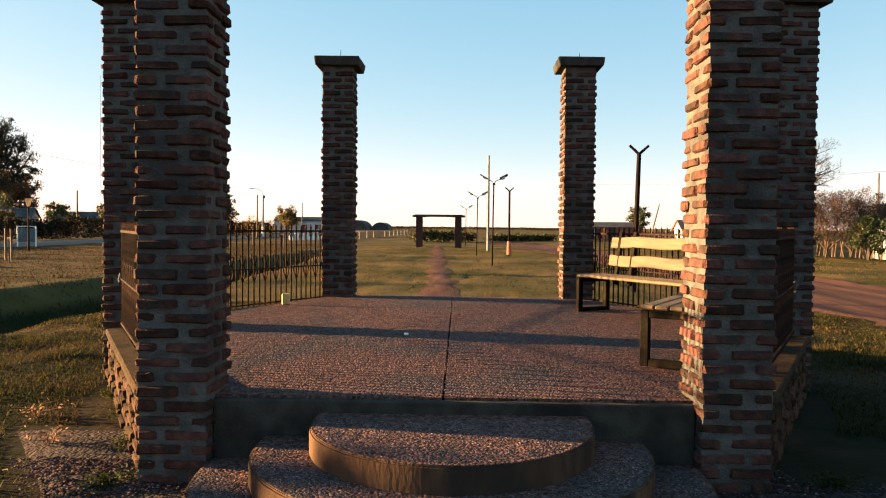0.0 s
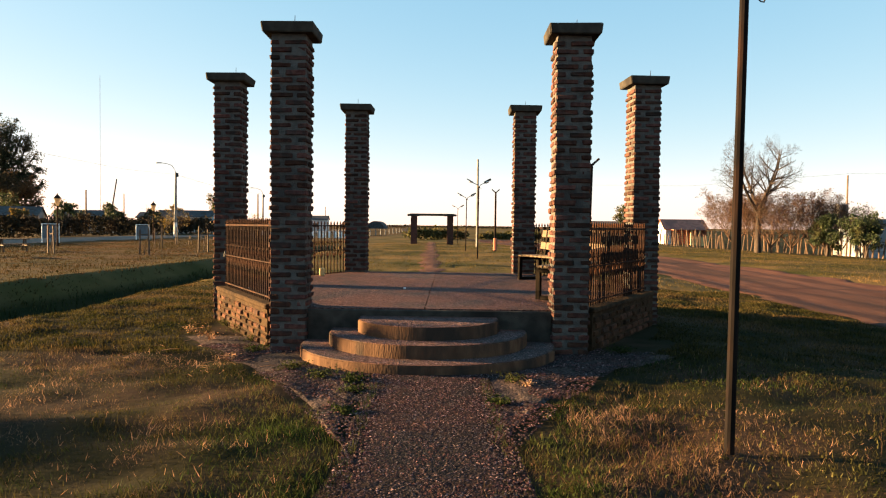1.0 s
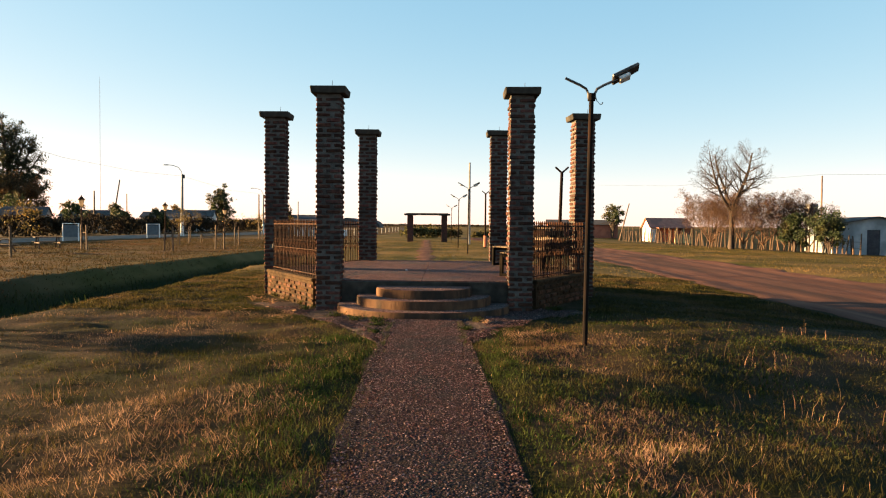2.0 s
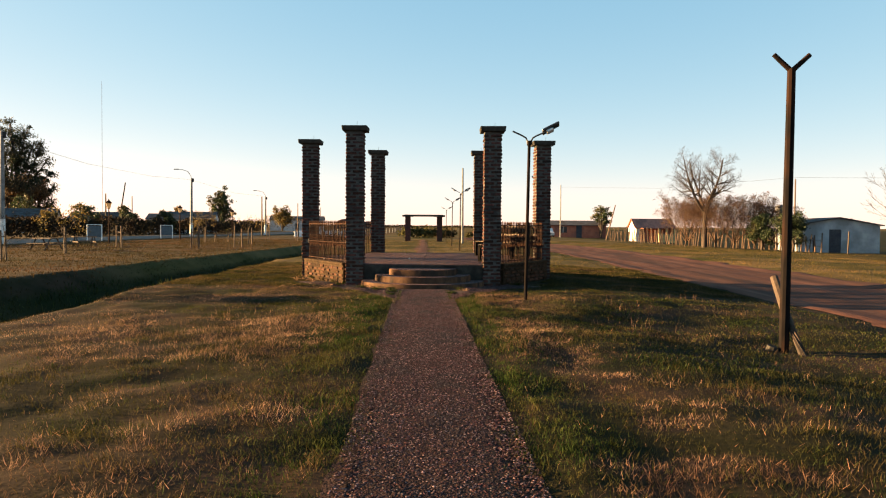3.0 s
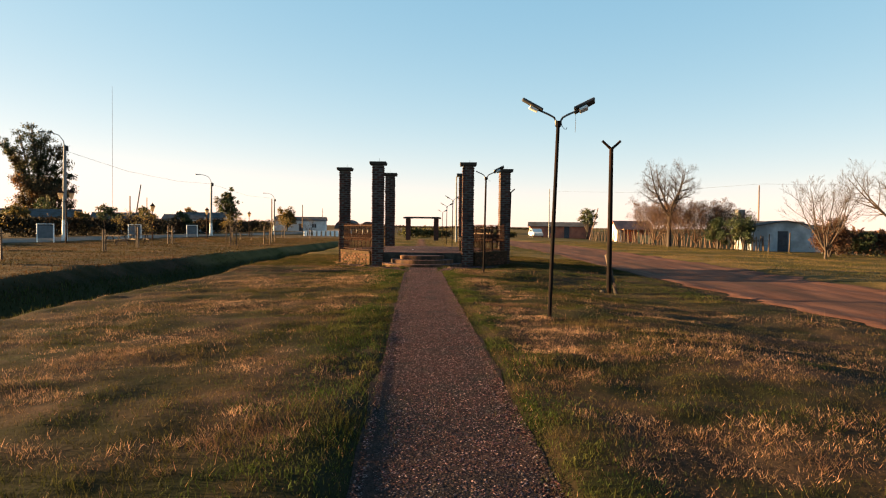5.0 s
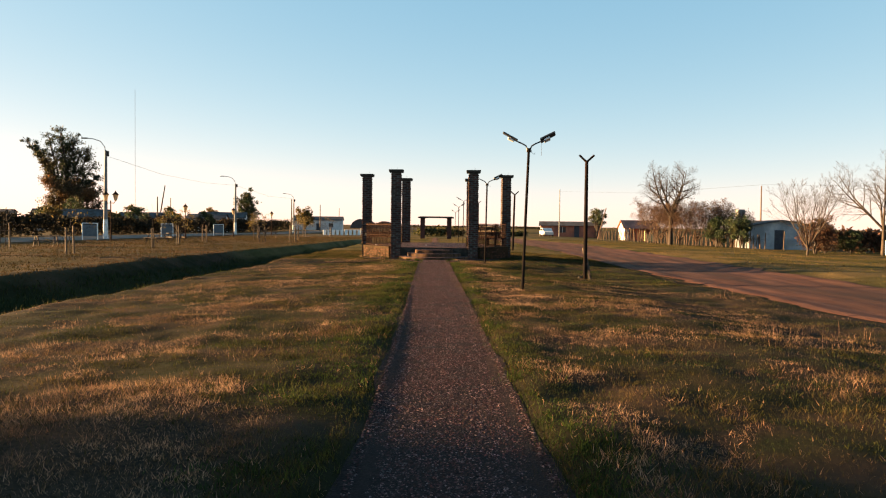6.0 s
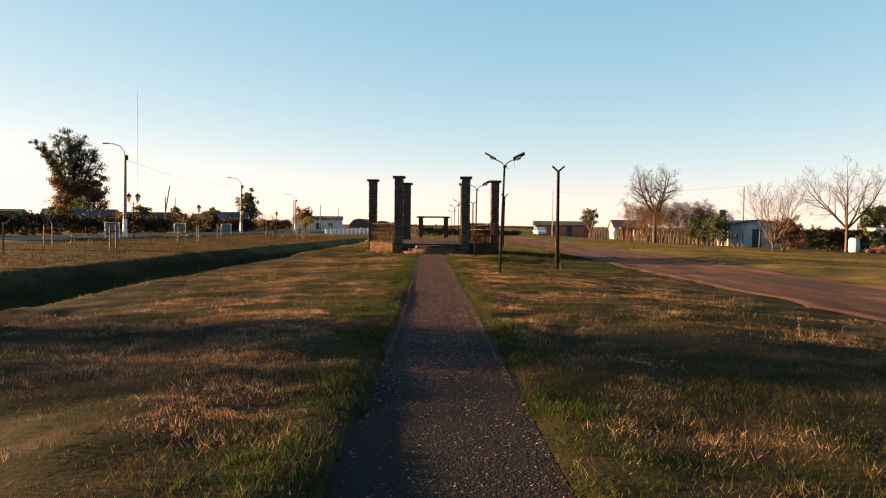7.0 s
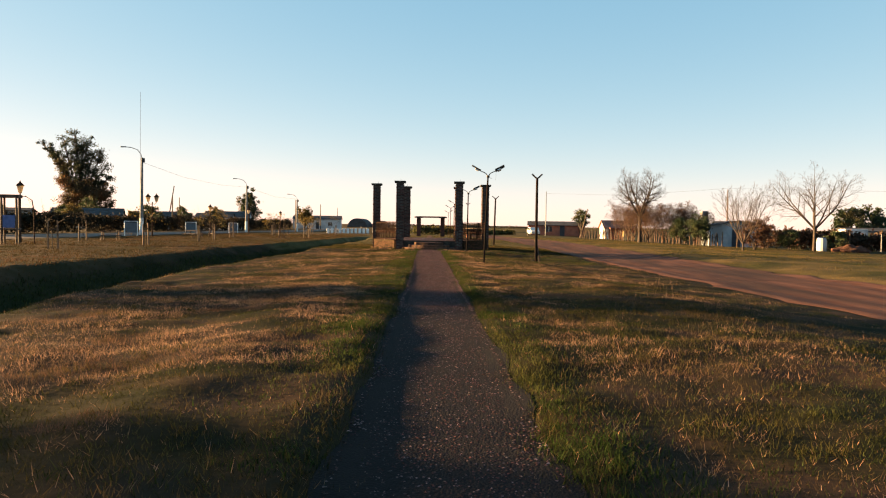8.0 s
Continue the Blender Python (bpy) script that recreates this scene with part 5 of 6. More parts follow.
h3 = house("flat_house", 46.5, 42.5, -6, 9.5, 5.0, 2.05, 2.35, "wall_white", "roof_tin", "long white house with a low tin roof", (("window", 1.0, 0.8, 1.2, 1.0), ("door", -1.5, 0.0, 0.9, 1.95)), "x")
# added white block stands for the house's sunlit end wall
part("end_block", box(bmesh.new(), -5.6, -3.4, -3.1, -2.52, 0.0, 2.3, 0.03), M["wall_white"], h3, "white block in place of the sunlit end wall")
part("yellow_wall", box(bmesh.new(), -3.38, -2.6, -3.0, -2.6, 0.0, 1.9, 0.02), M["wall_yellow"], h3, "ochre wall")
house("low_house", 36.5, 58.0, -10, 5.0, 4.0, 2.4, 3.1, "wall_grey", "roof_tin", "grey block house behind the shed", (), "x")
chim = part("water_tank", box(bmesh.new(), -0.4, 0.4, -0.4, 0.4, 0, 4.2, 0.05), M["wall_grey"])
chim.location = (32.2, 57.0, float(gz(32.2, 57)))
tagged(chim, "square grey tank tower behind the orchard trees", "tank")

for k, (x, y, turn, w, d, e, r, wall, roof, lab) in enumerate((
    (-68, 105, 20, 12, 7, 2.6, 3.9, "wall_grey", "roof_tin", "grey town house with a tin roof"),
    (-58, 112, 15, 8, 6, 2.6, 3.6, "wall_grey", "roof_tin", "low grey house across the street"),
    (-88, 112, 20, 9, 7, 3.4, 3.9, "wall_grey", "roof_tin", "two-tone grey house near the eucalyptus"),
    (-52, 140, 10, 10, 6, 3.0, 4.2, "wall_white", "roof_tin", "white house with a tin roof beyond the street"),
    (-104, 98, 25, 8, 6, 2.8, 3.4, "wall_white", "roof_tin", "pale flat house at the town's edge"),
    (-40, 190, 6, 14, 8, 3.0, 4.0, "wall_white", "roof_tin", "long pale shed at the end of the street"),
    (-118, 110, 25, 10, 6, 2.8, 3.8, "wall_red", "roof_tin", "brick house at the town's edge"),
    (-48, 118, 10, 7, 6, 2.6, 3.5, "wall_white", "roof_tin", "small white house with dark windows"))):
    house("town_house", x, y, turn, w, d, e, r, wall, roof, lab, (("window", -w * 0.25, 1.0, 1.2, 1.1), ("door", 0.2, 0.0, 0.95, 2.05), ("window", w * 0.28, 1.0, 1.2, 1.1)), "x")


def hedge(x0, y0, x1, y1, height, leaf, count, label, seed):
    rs = np.random.RandomState(seed)
    t = rs.rand(count)
    top = height * (0.75 + 0.4 * vnoise(t * 60, t * 0 + seed, 3.0))
    tips = [Vector((x0 + (x1 - x0) * a, y0 + (y1 - y0) * a, h * (b ** 0.6))) for a, h, b in zip(t, top, rs.rand(count))]
    v, f = leaves(random.Random(seed), tips, count * 3, 0.3, 0.2)
    v[:, 2] += gz(v[:, 0], v[:, 1])
    v[:, 2] = np.maximum(v[:, 2], gz(v[:, 0], v[:, 1]) + 0.02)
    return tagged(new("hedge", mesh_of_many("hedge", v, f, M[leaf])), label, "hedge", "hedges", "stuff")


hedge(-39, 20, -40, 75, 1.9, "leaf_hedge", 4000, "dark unkempt hedge along the far side of the street", 1)
hedge(-40, 75, -44, 170, 2.3, "leaf_hedge", 5000, "dark unkempt hedge along the far side of the street", 2)
hedge(-120, 150, -46, 205, 3.0, "leaf_hedge", 3000, "dark band of bushes at the back of the town", 3)
hedge(-44, 30, -110, 75, 2.2, "leaf_hedge", 3200, "dark band of garden bushes behind the street", 4)
hedge(-60, 420, 60, 430, 1.6, "leaf_hedge", 4000, "far dark hedgerow below the horizon", 6)


hedge(33.5, 37.0, 45.0, 38.0, 1.7, "leaf_rust", 1500, "rust-brown hedge between the shed and the white house", 9)
hedge(-4.5, 74, 1.5, 78, 1.1, "leaf_mound", 500, "green overgrown mound behind the arch", 7)
hedge(3.5, 82, 11, 86, 0.55, "leaf_mound", 600, "low dark thicket where the road bends away", 8)
for k in range(16):
    y = 84.0 + 7.0 * k
    ob = part("white_post", tube(bmesh.new(), [(0, 0, -0.1), (0, 0, 1.0)], [0.09, 0.08], 6), M["post"])
    ob.location = (-13.5 + 0.02 * (y - 84), y, float(gz(-13.5, y)))
    tagged(ob, "short white-painted post along the street", "post", "white posts")


# rustic yard fence of crooked posts
yard = thing("yard_fence", 0, 0, 0, 0, "rustic fence of crooked wooden posts and wire", "fence")
rng = random.Random(77)
for k in range(84):
    a = k / 83
    x, y = 20.6 + (30.5 - 20.6) * a + rng.uniform(-0.15, 0.15), 78.0 + (46.0 - 78.0) * a
    z = float(gz(x, y))
    part("post", tube(bmesh.new(), [(x, y, z - 0.1), (x + rng.uniform(-0.25, 0.25), y, z + rng.uniform(1.1, 1.8))], [0.065, 0.05], 5), M["wood"], yard)
for zz in (0.5, 0.95):
    part("wire", tube(bmesh.new(), [(20.6, 78, zz + float(gz(20.6, 78))), (25.5, 62, zz - 0.04 + float(gz(25.5, 62))), (30.5, 46, zz + float(gz(30.5, 46)))], [0.012] * 3, 4), M["iron"], yard)
for k in range(9):
    a = k / 8
    x, y = 31.0 + 16 * a, 43.0 - 14 * a
    ob = part("yard_post", tube(bmesh.new(), [(0, 0, -0.1), (rng.uniform(-0.08, 0.08), 0, 1.7)], [0.06, 0.05], 6), M["post" if k % 2 else "wood"])
    ob.location = (x, y, float(gz(x, y)))
    tagged(ob, "upright yard post in front of the houses", "post", "yard posts")

bm = bmesh.new()
bmesh.ops.create_icosphere(bm, subdivisions=4, radius=1.0)
for v in bm.verts:
    k = 0.75 + 0.5 * noise.noise(v.co * 2.3)
    v.co = Vector((v.co.x * 1.9 * k, v.co.y * 1.2 * k, v.co.z * 0.75 * k))
mound = part("soil_mound", bm, M["dirt"], smooth=True)
mound.location = (35.2, 28.5, float(gz(35.2, 28.5)) - 0.05)
tagged(mound, "heap of reddish soil in front of the yard", "mound")
barrel = thing("water_barrel", 33.9, 31.0, float(gz(33.9, 31)), 0, "pale plastic water barrel in the yard", "barrel")
part("body", tube(bmesh.new(), [(0, 0, 0), (0, 0, 0.3), (0, 0, 0.8), (0, 0, 1.1), (0, 0, 1.15)], [0.38, 0.42, 0.42, 0.38, 0.3], 14), M["wall_white"], barrel)
part("lid", tube(bmesh.new(), [(0, 0, 1.15), (0, 0, 1.2)], [0.32, 0.3], 14), M["paint_blue"], barrel)

car = thing("parked_car", 15.6, 98.0, float(gz(15.6, 98)), 95, "pale hatchback parked beside the red house", "car")
bm = bmesh.new()
side = [(-2.0, 0.3), (-2.05, 0.75), (-1.2, 0.9), (-0.6, 1.4), (1.1, 1.42), (1.75, 0.95), (2.0, 0.8), (2.0, 0.3)]
lo = [bm.verts.new((a, -0.8, b)) for a, b in side]
hi = [bm.verts.new((a, 0.8, b)) for a, b in side]
for i in range(len(side)):
    bm.faces.new((lo[i], lo[(i + 1) % 8], hi[(i + 1) % 8], hi[i]))
bm.faces.new(lo[::-1])
bm.faces.new(hi)
bmesh.ops.recalc_face_normals(bm, faces=bm.faces)
bmesh.ops.bevel(bm, geom=list(bm.edges), offset=0.06, segments=2, affect="EDGES")
part("body", bm, M["wall_white"], car)
for s in (-1, 1):
    part("window", box(bmesh.new(), -0.75, 1.2, s * 0.81 - 0.012, s * 0.81 + 0.012, 0.95, 1.32, 0.01), M["glass_dark"], car)
    for xx in (-1.25, 1.25):
        bm = tube(bmesh.new(), [(xx, s * 0.68, 0.32), (xx, s * 0.83, 0.32)], [0.32, 0.32], 14)
        part("wheel", bm, M["rubber"], car)

# white letters standing by the street; too far to read, so plain blocks
sign = thing("letter_sign", -14.8, 78.0, float(gz(-14.8, 78)), 6, "row of large white letter blocks beside the street", "sign")
for k in range(11):
    part("letter_block", box(bmesh.new(), -3.2 + k * 0.6, -2.8 + k * 0.6, -0.1, 0.1, 0.0, 0.75 if k % 3 else 0.72, 0.02), M["paint_white"], sign)

# farm sheds in the distance
for x, y, r, l, lab in ((-45, 320, 4.6, 24, "grey-green domed storage shed on the horizon"), (-36, 335, 3.8, 20, "grey-green domed storage shed on the horizon")):
    bm = bmesh.new()
    rings = []
    for yy in (0, l):
        rings.append([bm.verts.new((r * 1.05 * math.cos(math.pi * i / 14), yy, r * math.sin(math.pi * i / 14))) for i in range(15)])
    for i in range(14):
        bm.faces.new((rings[0][i], rings[0][i + 1], rings[1][i + 1], rings[1][i]))
    bm.faces.new(rings[0])
    bm.faces.new(rings[1][::-1])
    bmesh.ops.recalc_face_normals(bm, faces=bm.faces)
    ob = part("storage_dome", bm, M["roof_tin"], smooth=False)
    ob.location = (x, y, float(gz(x, y)) - 0.3)
    tagged(ob, lab, "shed", "domed sheds")


# ---- grass, weeds and loose stones ----
def keep_off(x, y, pad=0.0):
    """True where turf grows: off the path, the terrace, the apron, the roads and the ditch bed."""
    on_path = (np.abs(x - path_mid(y)) < np.where(y > 8.6, 0.16, 0.36 + 0.2 * (vnoise(x, y, 0.6) - 0.5) + 0.12 * (vnoise(x, y, 0.17) - 0.5)) + pad) & ((y < 2.2) | (y > 8.6))
    terrace = np.hypot(x - HX, y - HY) < 3.15
    apron = (np.abs(x - path_mid(y)) < APRON_W(y) + 0.3 * (vnoise(x, y, 0.5) - 0.6)) & (y > -0.7) & (y < 4.4)
    road_in = (x > road_near(y) - 0.1) & (x < road_far(y) + 0.1)
    n, f = ditch_near(y), ditch_far(y)
    u = (n - x) / (n - f)
    bed = (u > 0.3) & (u < 0.62)
    return ~(on_path | terrace | apron | road_in | bed)


def blades(name, count, x0, x1, y0, y1, height, width, mat, label, seed, chooser, clump=0.0, lean=0.5, fine=False, anywhere=False):
    """Bent blades of grass, joined into one piece; fine ones are single slivers."""
    rs = np.random.RandomState(seed)
    x, y = rs.uniform(x0, x1, count), rs.uniform(y0, y1, count)
    if clump:
        k = rs.randint(0, max(1, count // 14), count)
        cx, cy = rs.uniform(x0, x1, count // 14 + 1), rs.uniform(y0, y1, count // 14 + 1)
        x, y = cx[k] + rs.normal(0, clump, count), cy[k] + rs.normal(0, clump, count)
    ok = (keep_off(x, y) | anywhere) & (rs.rand(count) < chooser(x, y))
    x, y = x[ok], y[ok]
    n = len(x)
    a = rs.uniform(0, 2 * np.pi, n)
    h = height * rs.uniform(0.5, 1.35, n) * (0.6 + 0.8 * vnoise(x + 7, y, 0.9))
    w = width * rs.uniform(0.7, 1.3, n)
    b = rs.uniform(0, 2 * np.pi, n)
    t = rs.uniform(0.15, 1.0, n) * lean
    z = gz(x, y) - 0.008
    p = np.stack([x, y, z], -1)
    side = np.stack([np.cos(a), np.sin(a), a * 0], -1) * (w / 2)[:, None]
    bend = np.stack([np.cos(b) * t, np.sin(b) * t, 0 * t + 1], -1)
    bend /= np.linalg.norm(bend, axis=1)[:, None]
    mid = p + np.stack([bend[:, 0] * 0.4, bend[:, 1] * 0.4, 0 * t + 0.85], -1) * (h * 0.55)[:, None]
    tip = p + bend * h[:, None]
    if fine:
        v = np.stack([p - side, p + side, tip], 1).reshape(-1, 3)
        ob = new(name, mesh_of_many(name, v, np.arange(3 * n).reshape(-1, 3), M[mat]))
        return tagged(ob, label, "grass", "", "stuff")
    v = np.stack([p - side, p + side, mid + side * 0.75, mid - side * 0.75, tip], 1).reshape(-1, 3)
    q = np.arange(n)[:, None] * 5
    f = np.concatenate([q + np.array([[0, 1, 2]]), q + np.array([[0, 2, 3]]), q + np.array([[3, 2, 4]])])
    ob = new(name, mesh_of_many(name, v, f, M[mat]))
    return tagged(ob, label, "grass", "", "stuff")


near = lambda x, y: np.clip(1.25 - np.abs(off_path(x, y)) / 6.0, 0.2, 1)
edge_west = lambda x, y: np.exp(-((off_path(x, y) + 0.84) / 0.36) ** 2) * np.clip(2.4 * vnoise(x, y, 0.6) - 0.3, 0.1, 1)
edge_east = lambda x, y: np.exp(-((off_path(x, y) - 0.7) / 0.27) ** 2) * np.clip(2.4 * vnoise(x + 3, y, 0.6) - 0.25, 0.1, 1)
either_edge = lambda x, y: np.maximum(edge_west(x, y), edge_east(x, y))
felted = lambda x, y: (0.04 + 0.96 * dryness(x, y)) * near(x, y)
lush = lambda x, y: np.clip((0.5 - dryness(x, y)) * 2, 0, 1) * np.clip((vnoise(x + 40, y, 0.8) - 0.35) * 4, 0.1, 1) * near(x, y)
blades("grass", 640000, -6, 8, -34, 3.5, 0.034, 0.005, "grass", "short uneven turf, part green and part dried", 1, lambda x, y: near(x, y) * (1 - 0.5 * dryness(x, y)), 0, 1.6, True)
blades("path_grass", 400000, -1.7, 2.6, -34, 1.6, 0.045, 0.0065, "edge_green", "fresh green grass along both edges of the path", 2, either_edge, 0, 1.5, True)
blades("path_grass", 90000, -1.7, 2.6, -34, 1.6, 0.055, 0.007, "edge_green", "broader green leaves of weeds along the path", 14, either_edge, 0.035, 1.4)
blades("dry_grass", 1100000, -6, 8, -34, 3.5, 0.04, 0.0042, "straw", "soft felted patches of dried straw-coloured grass", 3, felted, 0, 3.0, True)
blades("dry_tufts", 640000, -6, 8, -34, 3.0, 0.058, 0.0042, "straw", "upright tufts of dried grass in the felted patches", 19, lambda x, y: (0.05 + 0.95 * dryness(x, y)) * near(x, y), 0.035, 1.5, True)
blades("grass_tufts", 420000, -6, 8, -34, 3.0, 0.06, 0.0052, "grass", "small tufts of longer grass standing out of the turf", 20, lambda x, y: near(x, y) * np.clip((vnoise(x + 70, y, 0.45) - 0.3) * 3, 0.05, 1), 0.04, 1.3, True)
blades("green_tufts", 380000, -6, 8, -34, 3.0, 0.045, 0.0055, "grass_green", "patches of darker green grass and clover", 4, lush, 0.05, 1.3, True)
blades("path_weeds", 26000, -0.2, 2.1, -34, -8, 0.03, 0.006, "grass_green", "small grass tufts creeping over the worn path", 15, lambda x, y: np.clip((vnoise(x, y * 0.6, 0.3) - 0.62) * 8, 0, 1) * (np.abs(off_path(x, y)) < 0.5) * np.clip((-8 - y) / 14, 0.1, 1), 0, 1.2, True, True)
blades("path_straw", 5200, 0.2, 2.2, -34, 0, 0.07, 0.003, "straw", "dry stalks fallen over the edge of the path", 16, lambda x, y: np.exp(-((off_path(x, y) - 0.42) / 0.14) ** 2), 0, 7.0, True, True)
blades("path_grass", 9000, -0.5, 1.0, -0.6, 1.7, 0.06, 0.007, "grass_green", "thin line of grass in the joint beside the path", 18, lambda x, y: np.exp(-((np.abs(off_path(x, y)) - 0.46) / 0.035) ** 2), 0, 0.9, False, True)
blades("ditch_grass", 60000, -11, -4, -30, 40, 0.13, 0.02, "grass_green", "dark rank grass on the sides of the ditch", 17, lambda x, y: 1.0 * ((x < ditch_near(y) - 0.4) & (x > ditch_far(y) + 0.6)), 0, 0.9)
blades("far_grass", 90000, -26, -9, -25, 60, 0.07, 0.03, "lawn_dim", "dull brown mown park lawn beyond the ditch", 5, lambda x, y: 0 * x + 1, 0, 1.2, True)
blades("far_grass", 70000, -6, 24, 3, 60, 0.06, 0.022, "lawn", "rough grass beyond the pavilion and along the road", 6, lambda x, y: 0 * x + 1, 0, 1.2, True)
blades("far_grass", 60000, 12, 34, -25, 45, 0.055, 0.02, "lawn", "rough grass verge before the houses", 7, lambda x, y: 0 * x + 1, 0, 1.2, True)
blades("grass", 90000, -8, -2.4, 3.0, 13, 0.045, 0.013, "grass", "short uneven turf beside the terrace", 11, lambda x, y: 0 * x + 1, 0, 1.3, True)
blades("grass", 90000, 2.4, 8, 3.0, 13, 0.045, 0.013, "grass", "short uneven turf beside the terrace", 12, lambda x, y: 0 * x + 1, 0, 1.3, True)
blades("clover", 34000, 1.2, 7.2, -6.5, 3, 0.045, 0.012, "grass_green", "dense dark clover and weeds beside the lamp", 13, lambda x, y: np.clip((vnoise(x, y + 20, 1.1) - 0.25) * 3, 0.1, 1), 0, 1.6)
blades("weeds", 140, 3, 9, -30, 2, 0.22, 0.0035, "straw", "thin tall dry weed stalks beside the road", 8, lambda x, y: 0 * x + 1, 0.35, 0.5)
blades("weeds", 70, -7, -2, -34, 2, 0.16, 0.0035, "straw", "thin tall dry weed stalks on the lawn", 9, lambda x, y: 0 * x + 1, 0.1, 0.5)


def chips(name, count, place, size, label, seed, mat="chip"):
    """Loose and half-set stone chips: small uneven pyramids joined into one piece."""
    rs = np.random.RandomState(seed)
    x, y, z = place(rs, count)
    n = len(x)
    s = size * rs.uniform(0.5, 1.5, n)
    a = rs.uniform(0, 2 * np.pi, n)
    c = np.stack([x, y, z], -1)
    vs = []
    for k in range(3):
        ang = a + k * np.pi * 2 / 3 + rs.uniform(-0.3, 0.3, n)
        rr = s * rs.uniform(0.7, 1.2, n)
        vs.append(c + np.stack([np.cos(ang) * rr, np.sin(ang) * rr, -0.2 * s], -1))
    vs.append(c + np.stack([rs.uniform(-0.4, 0.4, n) * s, rs.uniform(-0.4, 0.4, n) * s, s * rs.uniform(0.15, 0.42, n)], -1))
    v = np.stack(vs, 1).reshape(-1, 3)
    q = np.arange(n)[:, None] * 4
    f = np.concatenate([q + np.array([[k, (k + 1) % 3, 3]]) for k in range(3)])
    return tagged(new(name, mesh_of_many(name, v, f, M[mat])), label, "gravel", "", "stuff")


def on_path(rs, n):
    y = rs.uniform(-34, 2.0, n)
    y = np.where((y < -25) & (rs.rand(n) < 0.6), rs.uniform(-25, 2.0, n), y)
    x = path_mid(y) + rs.uniform(-0.52, 0.52, n)
    return x, y, gz(x, y) + 0.031


def on_apron(rs, n):
    y = rs.uniform(-0.7, 3.6, n)
    x = path_mid(y) + rs.uniform(-1, 1, n) * APRON_W(y)
    ok = (np.abs(x - path_mid(y)) > 0.45) & (rs.rand(n) < APRON_W(y) / 2.5) & (vnoise(x, y, 0.7) > 0.25)
    x, y = x[ok], y[ok]
    return x, y, gz(x, y) + 0.027


def on_floor(rs, n):
    x, y = rs.uniform(-2.4, 2.6, n), rs.uniform(FRONT + 0.01, 8.6, n)
    ok = np.abs(x - HX) < np.minimum(1.5 + (y - 3.45) / 1.732, 1.5 + (8.68 - y) / 1.732) - 0.2
    x, y = x[ok], y[ok]
    return x, y, FLOOR(x, y) + 0.0005


def on_steps(rs, n):
    xs, ys, zs = [], [], []
    for r0, r1, z in ((1.05, 1.31, 0.14), (0.75, 1.01, 0.27), (0.0, 0.71, 0.402)):
        a, r = rs.uniform(math.pi, 2 * math.pi, n), np.sqrt(rs.uniform(r0 ** 2, r1 ** 2, n))
        xs.append(HX + r * np.cos(a)), ys.append(FRONT - 0.22 + r * np.sin(a)), zs.append(np.full(n, z))
    return np.concatenate(xs), np.concatenate(ys), np.concatenate(zs)


chips("gravel", 90000, on_path, 0.009, "reddish and pale stone chips set in the path", 21)
chips("gravel", 44000, on_path, 0.0085, "paler stone chips scattered over the path", 25, "pebble")
chips("gravel", 36000, on_apron, 0.012, "stone chips on the ground before the steps", 22)
chips("gravel", 9000, on_apron, 0.01, "paler stone chips on the ground before the steps", 26, "pebble")
chips("pebbles", 45000, on_floor, 0.0075, "reddish pebbles set in the terrace floor", 23, "pebble")
chips("pebbles", 5200, on_steps, 0.009, "reddish pebbles set in the step treads", 24, "pebble")


# ---- weeds and litter round the terrace ----
def weed(x, y, size, seed, dry=False):
    """A low clump of weed: bent stalks with small leaves."""
    root = thing("weed_clump", x, y, float(gz(x, y)), 0, "dry straggly weed clump" if dry else "low green weed clump growing at the masonry foot", "weed", "weeds round the terrace")
    rng = random.Random(seed)
    bm = bmesh.new()
    tips = []
    for k in range(16):
        a, h = rng.uniform(0, 6.28), size * rng.uniform(0.4, 1.0)
        d = Vector((math.cos(a), math.sin(a), 0))
        end = d * size * rng.uniform(0.3, 1.0) + Vector((0, 0, h * 0.6))
        tube(bm, [(0, 0, -0.02), d * size * 0.2 + Vector((0, 0, h * 0.5)), end], [0.004, 0.003, 0.002], 3, False)
        tips += [d * size * 0.25 + Vector((0, 0, h * 0.4)), end]
    tagged(part("stalk_tuft", bm, M["straw" if dry else "grass_green"], root), kind="stuff")
    v, f = leaves(rng, tips, 60 if dry else 260, size * 0.2, 0.013)
    v[:, 2] = np.maximum(v[:, 2], 0.01)
    ob = new("leaves", mesh_of("leaves", v.tolist(), f.tolist(), M["straw" if dry else "grass_green"]))
    ob.parent = root
    tagged(ob, kind="stuff")
    return root


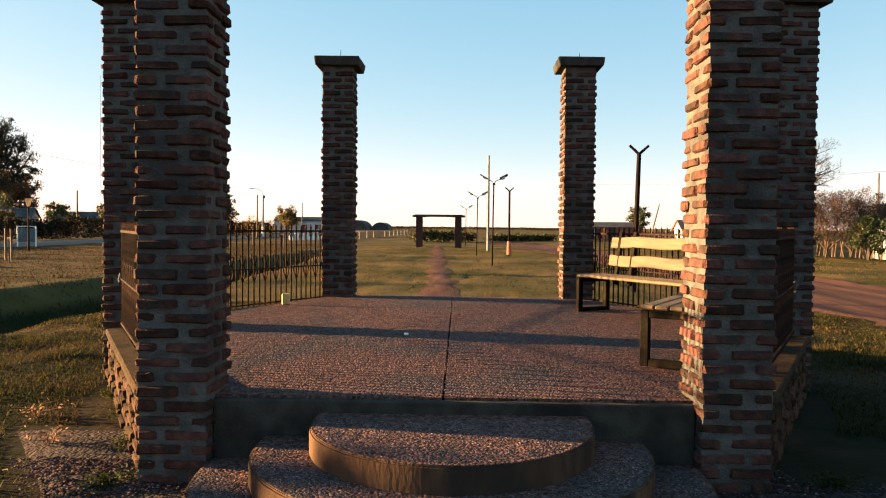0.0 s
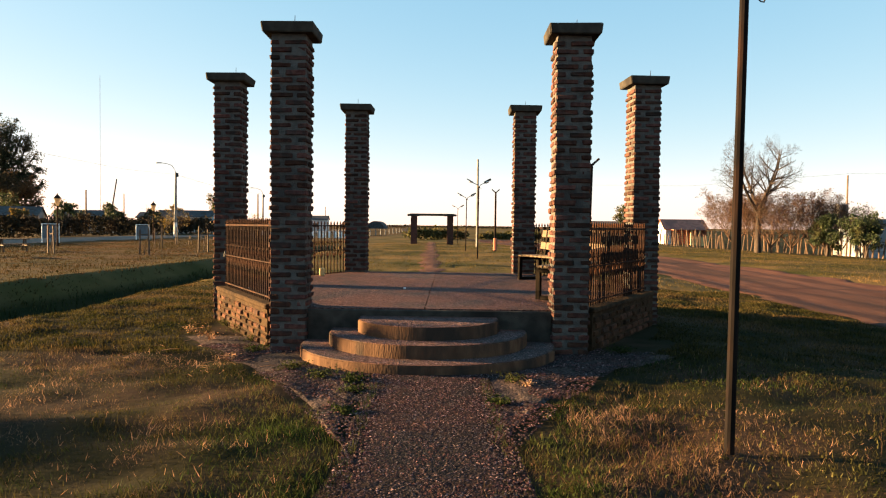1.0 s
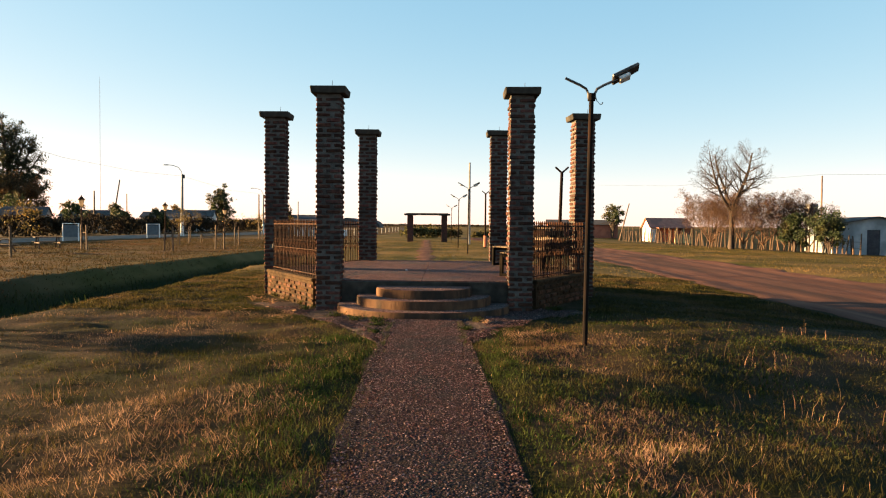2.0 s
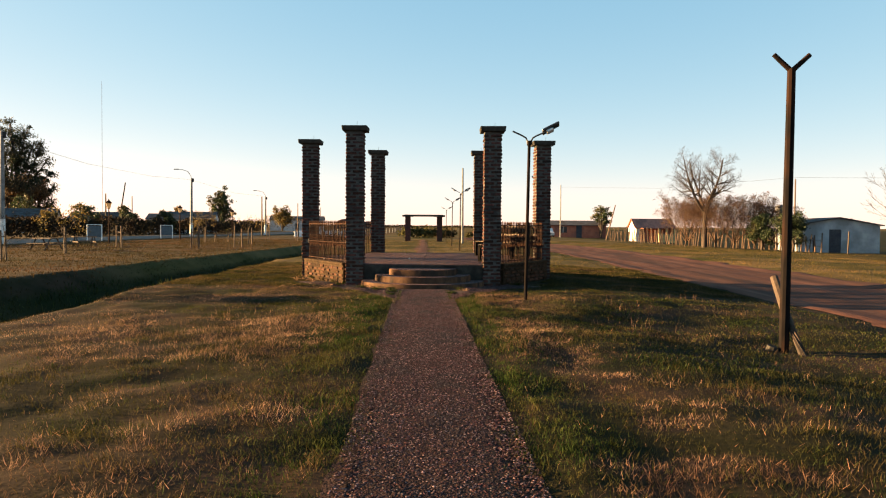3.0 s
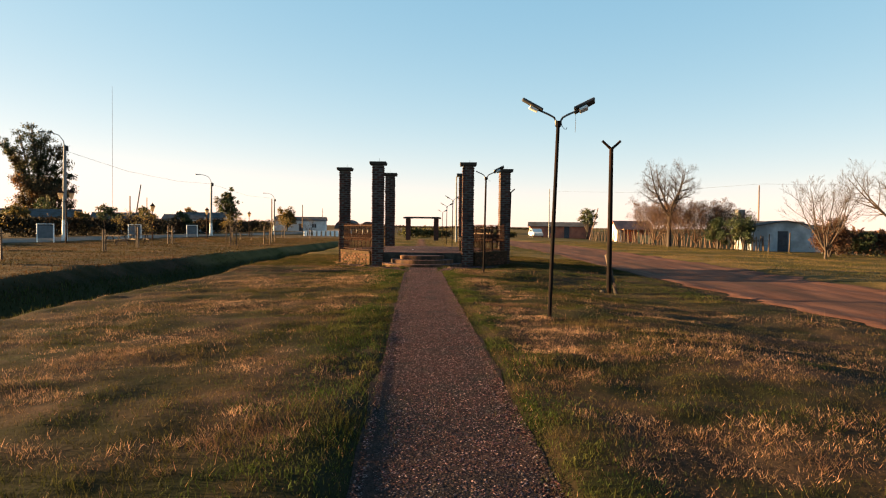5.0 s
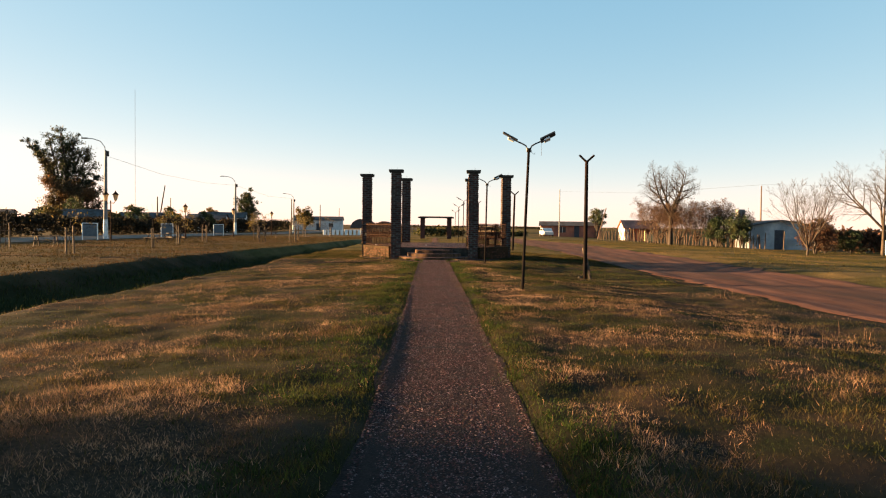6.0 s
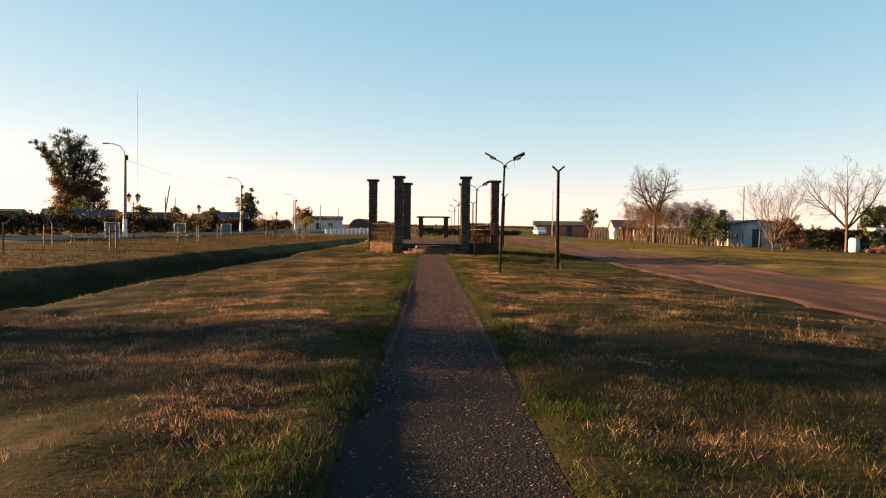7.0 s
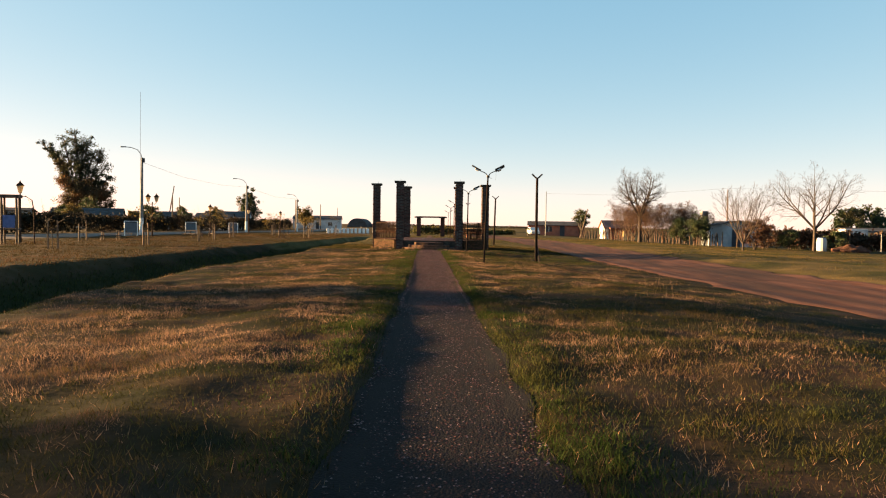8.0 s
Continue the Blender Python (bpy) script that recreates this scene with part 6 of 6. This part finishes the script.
for k, (x, y, sz, d) in enumerate(((-1.12, 2.05, 0.2, 0), (-0.82, 1.72, 0.24, 0), (-0.5, 1.5, 0.2, 0), (0.88, 1.55, 0.2, 0), (1.0, 1.4, 0.16, 1), (-2.0, 3.9, 0.22, 0), (-2.35, 4.6, 0.26, 0), (-2.7, 5.2, 0.22, 0), (-1.75, 3.15, 0.2, 0), (-2.5, 3.9, 0.3, 1), (-1.9, 2.7, 0.26, 1), (-3.0, 4.6, 0.3, 1), (2.2, 3.3, 0.22, 0), (-0.42, 1.1, 0.16, 0), (-0.4, 0.4, 0.14, 0), (0.72, 0.7, 0.15, 0))):
    weed(x, y, sz * 0.68, 500 + k, bool(d))


def litter(x, y, z, size, seed, label):
    bm = bmesh.new()
    bmesh.ops.create_icosphere(bm, subdivisions=2, radius=1.0)
    for v in bm.verts:
        k = 0.6 + 0.7 * abs(noise.noise(v.co * 3.1 + Vector((seed, 0, 0))))
        v.co = Vector((v.co.x * size * k, v.co.y * size * 0.7 * k, v.co.z * size * 0.5 * k))
    ob = part("paper_litter", bm, M["paint_white"])
    ob.location = (x, y, z + size * 0.3)
    return tagged(ob, label, "litter", "paper litter")


litter(-2.42, 5.2, 0.497, 0.05, 3, "crumpled white paper on the wall coping")
litter(-0.32, 5.55, float(FLOOR(-0.32, 5.55)), 0.028, 5, "scrap of white paper on the terrace floor")
box_ob = part("cream_box", box(bmesh.new(), -0.042, 0.042, -0.03, 0.03, 0, 0.13, 0.012), M["wall_yellow"])
box_ob.location = (-1.85, 7.62, 0.538)
tagged(box_ob, "small cream-coloured box standing at the railing foot", "box")
twigs = bmesh.new()
rng = random.Random(9)
for k in range(46):
    x, y, a, l = rng.uniform(-2.9, -1.2), rng.uniform(1.6, 3.9), rng.uniform(0, 3.14), rng.uniform(0.06, 0.22)
    z = float(gz(x, y)) + 0.025
    tube(twigs, [(x, y, z), (x + math.cos(a) * l * 0.5, y + math.sin(a) * l * 0.5, z + 0.012), (x + math.cos(a + 0.3) * l, y + math.sin(a + 0.3) * l, z)], [0.003, 0.003, 0.002], 3, False)
tagged(part("twig_litter", twigs, M["straw"]), "dry twigs and cut stalks scattered beside the steps", "twigs", kind="stuff")
